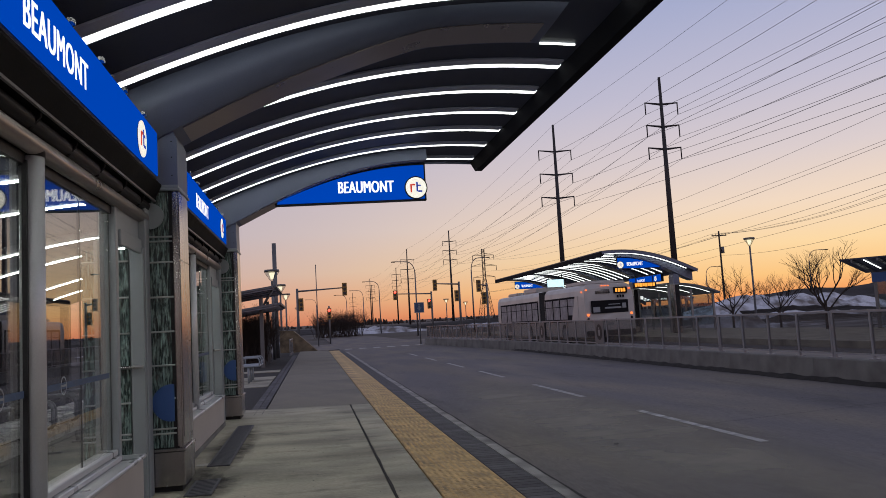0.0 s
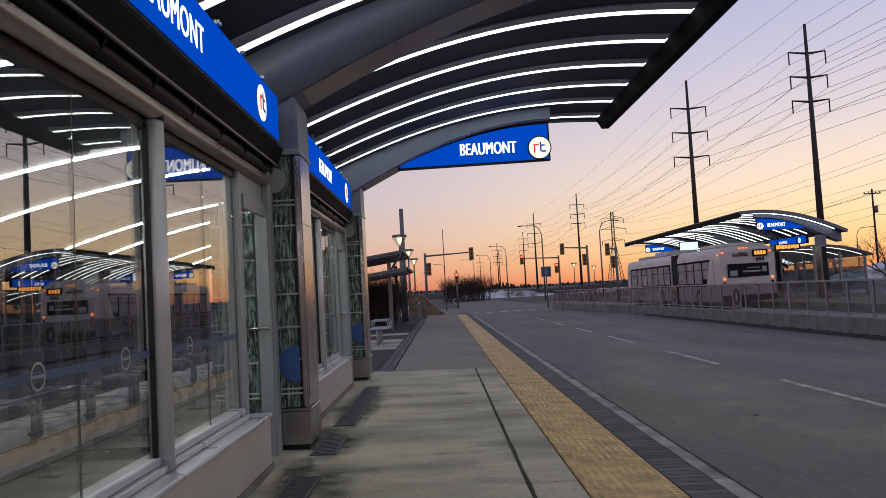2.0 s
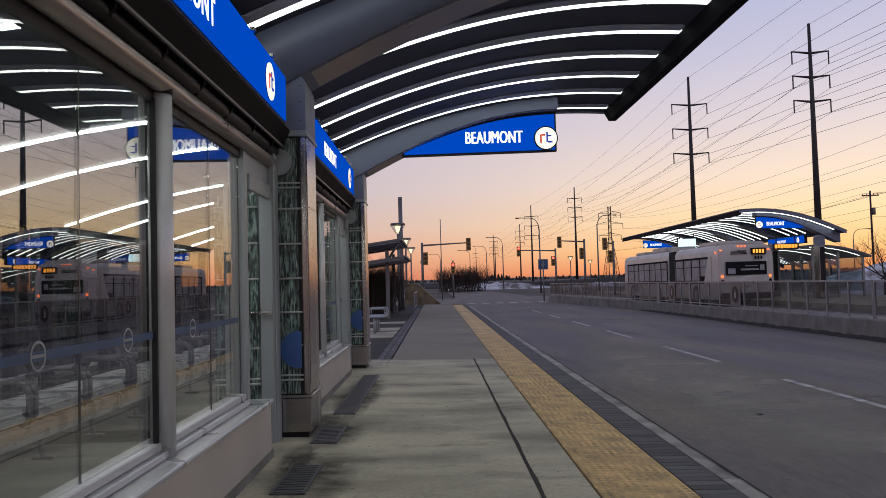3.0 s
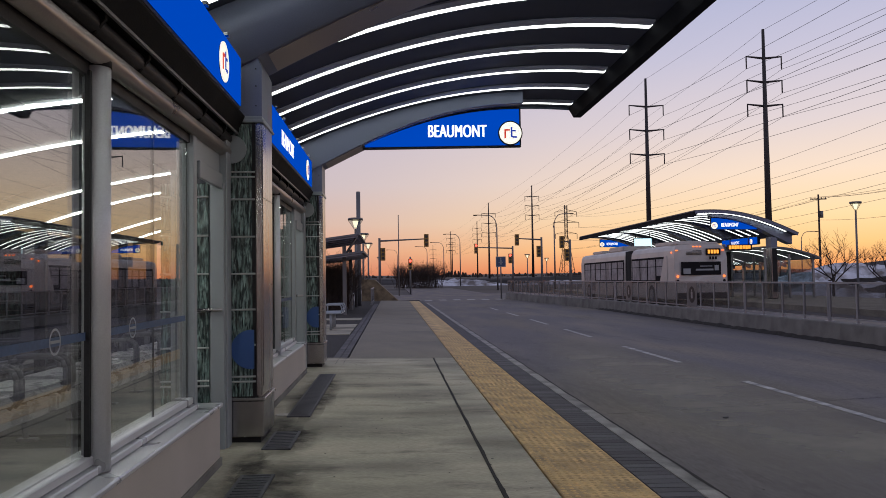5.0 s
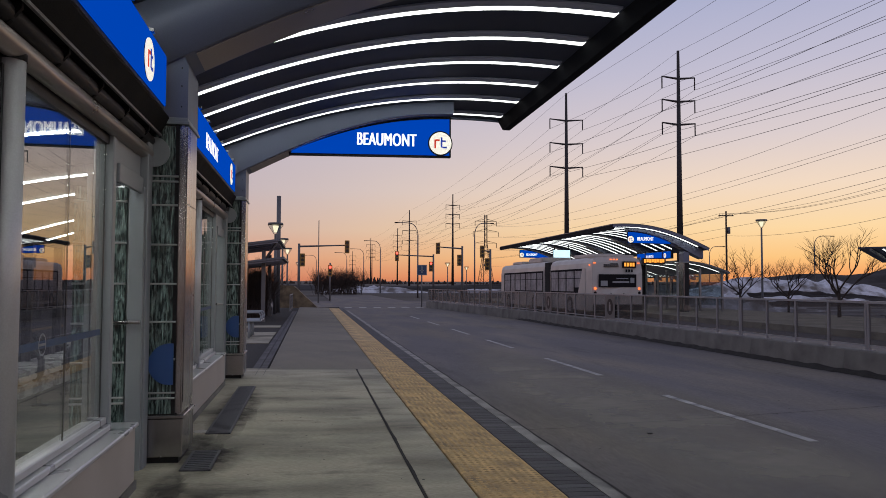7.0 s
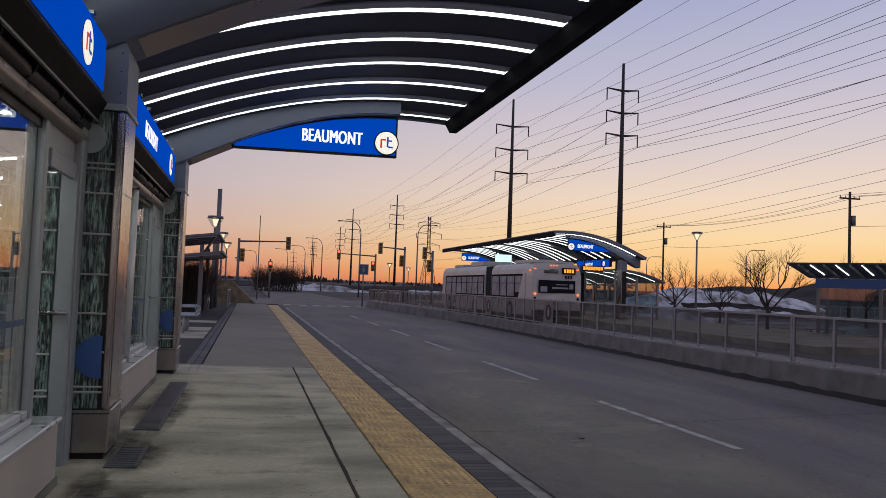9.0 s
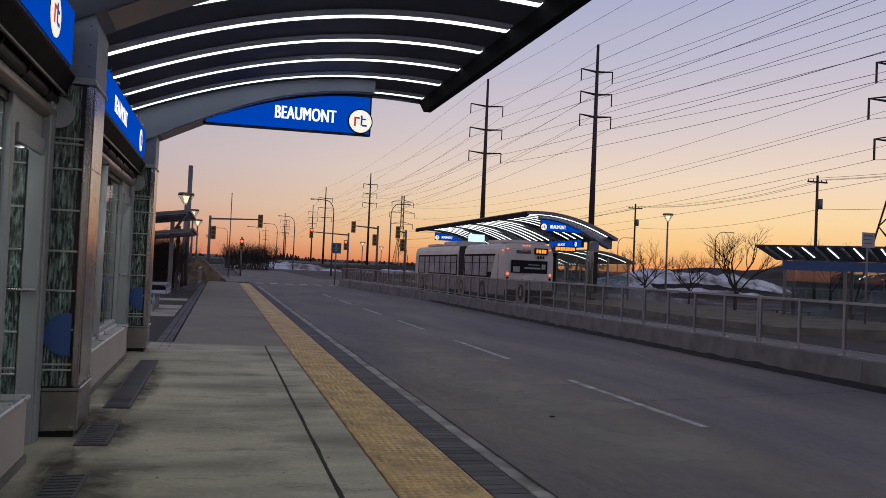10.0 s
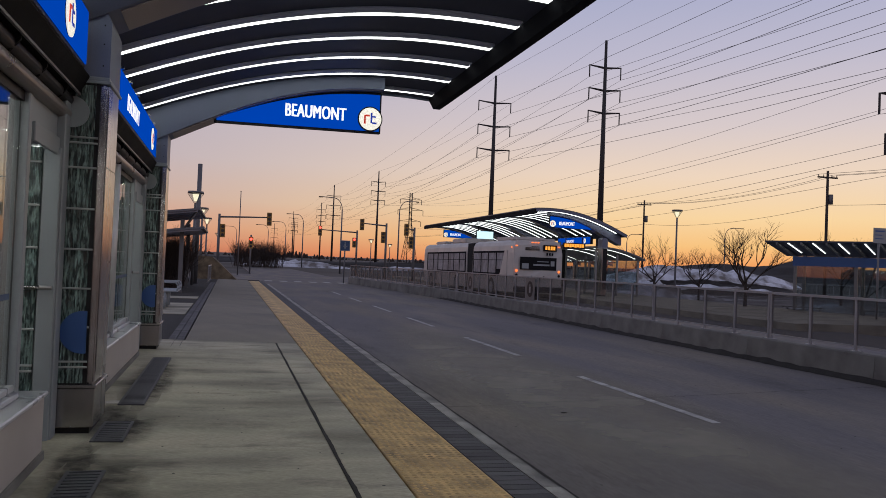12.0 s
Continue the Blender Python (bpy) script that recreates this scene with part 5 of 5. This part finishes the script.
LINE_A = [(47.4, -60), (45.5, 91.4), (44.0, 241.8), (43, 392), (42, 545)]
LINE_B = [(40.1, -65), (38.35, 114), (36.75, 294), (35.4, 470), (34, 650)]
SHAPE_A, SHAPE_B = (31.4, 3.45, 2.93, 2.25), (31.2, 4.15, 3.65, 2.65)
for line, shape in ((LINE_A, SHAPE_A), (LINE_B, SHAPE_B)):
    first_pole = make_pylon((line[1][0], line[1][1], -0.3), *shape)
    for k, (x, y) in enumerate(line):
        if k != 1:
            copy_thing(first_pole, pose(x, y, -0.3 if k < 2 else -1.2))


def make_lattice(loc, h, turn):
    t = thing("lattice_tower", loc, "dark lattice power tower with three pairs of arms", "pylon", "lattice towers", turn)
    w = lambda z: max(0.5, 3.2 * (1 - z / (h * 0.72)))
    bm = bmesh.new()
    lev = [h * f for f in (0, 0.16, 0.30, 0.42, 0.52, 0.61, 0.69, 0.77, 0.85, 0.93, 1.0)]
    for a, b in zip(lev, lev[1:]):
        wa, wb = w(a), w(b)
        for sx, sy in ((-1, -1), (1, -1), (1, 1), (-1, 1)):
            tube(bm, (sx * wa, sy * wa, a), (sx * wb, sy * wb, b), 0.10, 0.10, 5, False)
        for (ax, ay), (bx, by) in (((-1, -1), (1, -1)), ((1, -1), (1, 1)), ((1, 1), (-1, 1)), ((-1, 1), (-1, -1))):
            tube(bm, (ax * wa, ay * wa, a), (bx * wb, by * wb, b), 0.055, 0.055, 4, False)
            tube(bm, (bx * wa, by * wa, a), (ax * wb, ay * wb, b), 0.055, 0.055, 4, False)
    part("mast", bm, M_PYLON, t)
    for f, r in ((0.62, 4.6), (0.77, 5.4), (0.91, 4.6)):
        bm = bmesh.new()
        for s in (-1, 1):
            z = h * f
            for q in (-0.5, 0.5):
                tube(bm, (s * 0.4, q, z + 0.9), (s * r, 0, z), 0.07, 0.06, 5, False)
                tube(bm, (s * 0.4, q, z), (s * r, 0, z), 0.07, 0.06, 5, False)
        arm = part("arm", bm, M_PYLON, t)
        for s in (-1, 1):
            part("insulator", tube(bmesh.new(), (s * (r - 0.1), 0, z), (s * (r - 0.1), 0, z - 2.0), 0.12, 0.12, 6), M_PYLON, arm)
    return t


make_lattice((64.1, 60.7, -0.3), 25.5, 0)
make_lattice((71.0, 314, -0.3), 31, 0)
make_lattice((66.0, -110, -0.3), 25.5, 0)


def cable(name, a, b, sag, r, group, label="thin dark overhead power cable"):
    cu = bpy.data.curves.new(name, "CURVE")
    cu.dimensions, cu.bevel_depth, cu.bevel_resolution = "3D", r, 0
    sp_ = cu.splines.new("POLY")
    n = 24
    sp_.points.add(n)
    for i in range(n + 1):
        f = i / n
        p = Vector(a).lerp(Vector(b), f)
        sp_.points[i].co = (p.x, p.y, p.z - 4 * sag * f * (1 - f), 1)
    cu.materials.append(M_WIRE)
    tmp = new("cable_source", cu)
    bpy.context.view_layer.update()
    me = bpy.data.meshes.new_from_object(tmp.evaluated_get(bpy.context.evaluated_depsgraph_get()))
    bpy.data.objects.remove(tmp)
    return tagged(new(name, me), label, "cable", group)


for line, (h, down, step, reach) in ((LINE_A, SHAPE_A), (LINE_B, SHAPE_B)):
    for (x0, y0), (x1, y1) in zip(line, line[1:]):
        drop = 0.9 if y1 > 200 else 0.0
        low = 0.9 if y0 > 200 else 0.0
        for k in range(3):
            z = h - 0.3 - down - step * k - 1.45
            for s in (-reach, reach):
                cable("power_cable", (x0 + s, y0, z - low), (x1 + s, y1, z - drop), 3.0, 0.021, "power cables")
        cable("power_cable", (x0, y0, h - 0.4 - low), (x1, y1, h - 0.4 - drop), 2.0, 0.02, "power cables")
for (x0, y0, h0), (x1, y1, h1) in (((66, -110, 25.5), (64.1, 60.7, 25.5)), ((64.1, 60.7, 25.5), (71.0, 314, 31))):
    for f, r in ((0.62, 4.5), (0.77, 5.3), (0.91, 4.5)):
        for s in (-1, 1):
            cable("power_cable", (x0 + s * r, y0, h0 * f - 2.3), (x1 + s * r, y1, h1 * f - 2.3), 4.0, 0.022, "power cables")


def make_wood_pole(loc, h):
    t = thing("utility_pole", loc, "weathered wooden utility pole with a crossarm and transformer", "utility pole", "utility poles")
    part("shaft", tube(bmesh.new(), (0, 0, 0), (0, 0, h), 0.17, 0.12, 8), M_WOOD, t)
    part("crossarm", boxes((-1.2, 1.2, -0.06, 0.06, h - 0.75, h - 0.6)), M_WOOD, t)
    for x in (-1.1, -0.5, 0.5, 1.1):
        part("insulator", tube(bmesh.new(), (x, 0, h - 0.6), (x, 0, h - 0.4), 0.05, 0.04, 6), M_PYLON, t)
    part("transformer", tube(bmesh.new(), (0.4, 0, h - 3.4), (0.4, 0, h - 2.4), 0.25, 0.25, 12), M_POLE, t)
    return t


wp = make_wood_pole((61.7, 108.9, -0.3), 13.0)
for x, y in ((58.2, 66.4), (57.6, 10.0), (64, 190), (67, 300)):
    copy_thing(wp, pose(x, y, -0.5))
for (x0, y0), (x1, y1) in (((57.6, 10), (58.2, 66.4)), ((58.2, 66.4), (61.7, 108.9)), ((61.7, 108.9), (64, 190)), ((64, 190), (67, 300))):
    for s in (-1.1, 0.5, 1.1):
        cable("service_cable", (x0 + s, y0, 12.1 + (0.2 if x0 == 61.7 else 0)), (x1 + s, y1, 12.1 + (0.2 if x1 == 61.7 else 0)), 0.9, 0.018, "service cables")
    cable("service_cable", (x0, y0, 9.0), (x1, y1, 9.0), 0.9, 0.018, "service cables")


# ---------------------------------------------------------------- bare trees and shrubs
def branch(bm, rng, base, way, length, r, depth, n=5):
    if depth == 0 or r < 0.003:
        return
    a, d, seg = Vector(base), Vector(way).normalized(), 3
    for i in range(seg):
        b = a + d * (length / seg)
        tube(bm, a, b, r * (1 - 0.25 * i / seg), r * (1 - 0.25 * (i + 1) / seg), n if r > 0.02 else 3, False)
        d = (d + Vector((rng.uniform(-0.22, 0.22), rng.uniform(-0.22, 0.22), rng.uniform(-0.05, 0.14)))).normalized()
        a = b
        if i > 0:
            for _ in range(2 if depth > 1 else 1):
                side = Vector((rng.uniform(-1, 1), rng.uniform(-1, 1), rng.uniform(0.0, 0.7))).normalized()
                branch(bm, rng, a, d * 0.75 + side * 0.75, length * rng.uniform(0.5, 0.75), r * 0.5, depth - 1, n)


def make_tree(loc, h, seed):
    rng = random.Random(seed)
    t = thing("bare_tree", loc, "small leafless tree with fine spreading branches", "tree", "bare trees")
    bm = bmesh.new()
    tube(bm, (0, 0, -0.05), (0, 0, h * 0.42), h * 0.024, h * 0.015, 8)
    part("trunk", bm, M_BARK, t)
    bm = bmesh.new()
    for i in range(6):
        a = 2 * math.pi * i / 6 + rng.uniform(-0.4, 0.4)
        branch(bm, rng, (0, 0, h * (0.26 + 0.026 * i)), (math.cos(a), math.sin(a), rng.uniform(0.6, 1.6)), h * 0.36, h * 0.011, 4)
    part("crown", bm, M_BARK, t, "fine bare branches")
    return t


for k, (x, y, h) in enumerate(((22.7, 31.0, 3.8), (25.2, 43.2, 3.6), (26.7, 40.7, 3.2), (38, 42, 4.2))):
    make_tree((x, y, -0.3), h, 10 + k)


def make_shrub(loc, w, h, seed, n=70):
    rng = random.Random(seed)
    bm = bmesh.new()
    for i in range(n):
        a, r = rng.uniform(0, 6.28), w * math.sqrt(rng.random())
        p = Vector((r * math.cos(a), r * math.sin(a), 0))
        branch(bm, rng, p, (rng.uniform(-0.4, 0.4), rng.uniform(-0.4, 0.4), 1), h * rng.uniform(0.35, 0.6), 0.007 * h, 3, 3)
    t = thing("shrub", loc, "dense leafless brown shrub", "shrub", "shrubs")
    part("crown", bm, M_SHRUB, t)
    return t


sh = make_shrub((-2.7, 33.0, -0.1), 0.9, 2.3, 3, 110)
for x, y in ((-2.8, 35.0), (-2.6, 37.0), (-3.0, 41), (-3.1, 43.5), (-4.2, 34), (-4.4, 37)):
    copy_thing(sh, pose(x, y, -0.1, 0, 0, 50 * y))
make_shrub((4.3, 125, -0.1), 3.9, 3.9, 5, 330)

# ---------------------------------------------------------------- beyond the shelter, along the platform
structure("planting_bed", boxes((-6, -0.96, 12.9, 44, -0.5, -0.06)), M_GROUND, "brown mulch planting bed beside the platform", "planting bed")
structure("rear_bed", boxes((-40, -3.42, -30, 12.88, -0.5, -0.05)), M_SHRUB, "dark mulch bed behind the shelter", "planting bed")
structure("side_path", boxes((-6, -0.965, 19.4, 23.8, -0.2, -0.03), (-6, -0.965, 26.3, 27.6, -0.2, -0.03)), M_CONC, "pale concrete side path", "path")
shl = thing("bike_shelter", (-1.75, 30.5, -0.1), "small open shelter with two sloping roofs and slim strips", "shelter", "")
for x, y in ((0, 0), (0, 4.5), (-2.2, 0), (-2.2, 4.5)):
    part("post", boxes((x - 0.07, x + 0.07, y - 0.07, y + 0.07, 0, 2.75)), M_POLE, shl)
for z, x1 in ((2.66, 0.64), (2.0, 0.78)):
    bm = bmesh.new()
    prism(bm, [(-2.9, z - 0.05), (x1, z + 0.42), (x1, z + 0.50), (-2.9, z + 0.03)], "y", -0.8, 5.2)
    rf = part("roof", bm, M_ROOF, shl, "grey sloping roof sheet")
    for i in range(5):
        bm = bmesh.new()
        prism(bm, [(-2.8, z - 0.09), (x1 - 0.1, z + 0.35), (x1 - 0.1, z + 0.405), (-2.8, z - 0.055)], "y", -0.7 + 1.3 * i, -0.55 + 1.3 * i)
        part("strip", bm, M_REVEAL, rf, "pale strip under the roof")
part("brace", tube(bmesh.new(), (0, 0, 2.3), (0.5, 0, 3.1), 0.05, 0.05, 8), M_POLE, shl)
bb = thing("platform_bench", (-1.35, 21.0, -0.03), "grey metal bench with looped armrests beside the path", "bench")
part("seat", rounded((-0.45, 0.1, 0, 1.6, 0.42, 0.46), 0.015), M_ALU, bb)
for y in (0.05, 0.8, 1.55):
    part("armrest", bent(bmesh.new(), [(-0.4, y, 0.44), (-0.4, y, 0.66), (0.05, y, 0.66), (0.1, y, 0.58), (0.08, y, 0.44)], 0.018), M_ALU, bb)
    part("leg", tube(bmesh.new(), (-0.2, y, 0), (-0.2, y, 0.42), 0.03, 0.03, 8), M_ALU, bb)
lr = thing("railing", (-1.05, 42.0, -0.02), "grey metal railing with dark mesh infill at the platform edge", "railing", "platform railings")
fill_railing(lr, 6.0, 5)
bm = bmesh.new()
prism(bm, [(-1.9, -0.3), (0.7, -0.3), (0.5, -0.12), (-1.05, 1.3), (-1.9, 1.35)], "y", 50.5, 54)
structure("grass_bank", bm, M_DRYGRASS, "small sloping bank of dry tan grass at the platform end", "bank")

# snow banks and hill
def mound(name, cx, cy, w, l, h, seed, mat, label, turn=0, n=26):
    bm = bmesh.new()
    g = [[bm.verts.new(((i / n - 0.5) * w, (j / n - 0.5) * l, h * max(0.0, math.sin(math.pi * i / n) * math.sin(math.pi * j / n)) ** 0.6 * (0.75 + 0.5 * noise.noise((i * 0.35, j * 0.35, seed))) - 0.1)) for i in range(n + 1)] for j in range(n + 1)]
    for j in range(n):
        for i in range(n):
            bm.faces.new((g[j][i], g[j][i + 1], g[j + 1][i + 1], g[j + 1][i])).smooth = True
    ob = tagged(part(name, bm, mat), label, "snow bank" if mat is M_SNOW else "hill", "", "structure")
    ob.matrix_basis = pose(cx, cy, -0.3, 0, 0, turn)
    return ob


mound("snow_bank", 12, 150, 22, 7, 1.7, 1, M_SNOW, "long low bank of old grey snow by the road")
mound("snow_bank", -14, 96, 26, 8, 0.9, 2, M_SNOW, "long low bank of old grey snow by the road")
mound("snow_bank", 26.0, 45.5, 5.0, 5.0, 1.5, 3, M_SNOW, "pile of old ploughed snow beside the station")
mound("snow_bank", 30.0, 46, 6, 2.5, 0.5, 4, M_SNOW, "low ridge of old snow in the car park")
mound("snow_bank", 33.0, 37, 7, 3, 0.45, 5, M_SNOW, "low ridge of old snow in the car park")
structure("car_park", boxes((24.02, 140, 0, 85, -0.6, -0.26)), M_LOT, "dark wet car park with thin snow", "car park")
mound("snow_bank", 68, 104, 36, 9, 3.4, 6, M_SNOW, "broad snow-covered bank behind the car park")
mound("earth_bank", 40, 58, 15, 2.2, 0.75, 11, M_GROUND, "long low bank of dark bare earth behind the car park")
mound("snow_bank", 44, 65, 18, 2.0, 1.0, 12, M_SNOW, "narrow strip of old snow along a bank")
mound("earth_bank", 52, 78, 26, 3.0, 1.35, 13, M_HILL, "long low bank of dark bare earth behind the car park")
mound("hill", 60, 190, 420, 16, 2.3, 14, M_HILL, "low dark ridge of scrub on the horizon")
mound("snow_bank", 34, 150, 24, 5.0, 1.1, 15, M_SNOW, "long low bank of old grey snow by the road")
mound("hill", 235, 240, 240, 60, 9.0, 7, M_HILL, "low dark hill with snow patches on the horizon")
mound("hill", -160, 480, 260, 60, 5.0, 8, M_HILL, "low dark ridge on the horizon")

# dark far wood line along the horizon
rng = random.Random(4)
bm = bmesh.new()
x = -420.0
while x < 620:
    h = 2.4 + rng.uniform(1.6, 3.8) * (1.5 if noise.noise((x / 60, 0, 3)) > 0.15 else 0.8)
    w = rng.uniform(4, 10)
    y = 520 + rng.uniform(-20, 20)
    for k in range(5):
        cx, hh = x + rng.uniform(-w, w) * 0.5, h * rng.uniform(0.5, 1.0)
        tube(bm, (cx, y + k, -0.5), (cx, y + k, hh), w * 0.3, 0.4, 5, False)
    x += w * 0.55
tagged(part("far_woods", bm, M_SHRUB), "dark wood line on the horizon", "woods", "", "stuff")
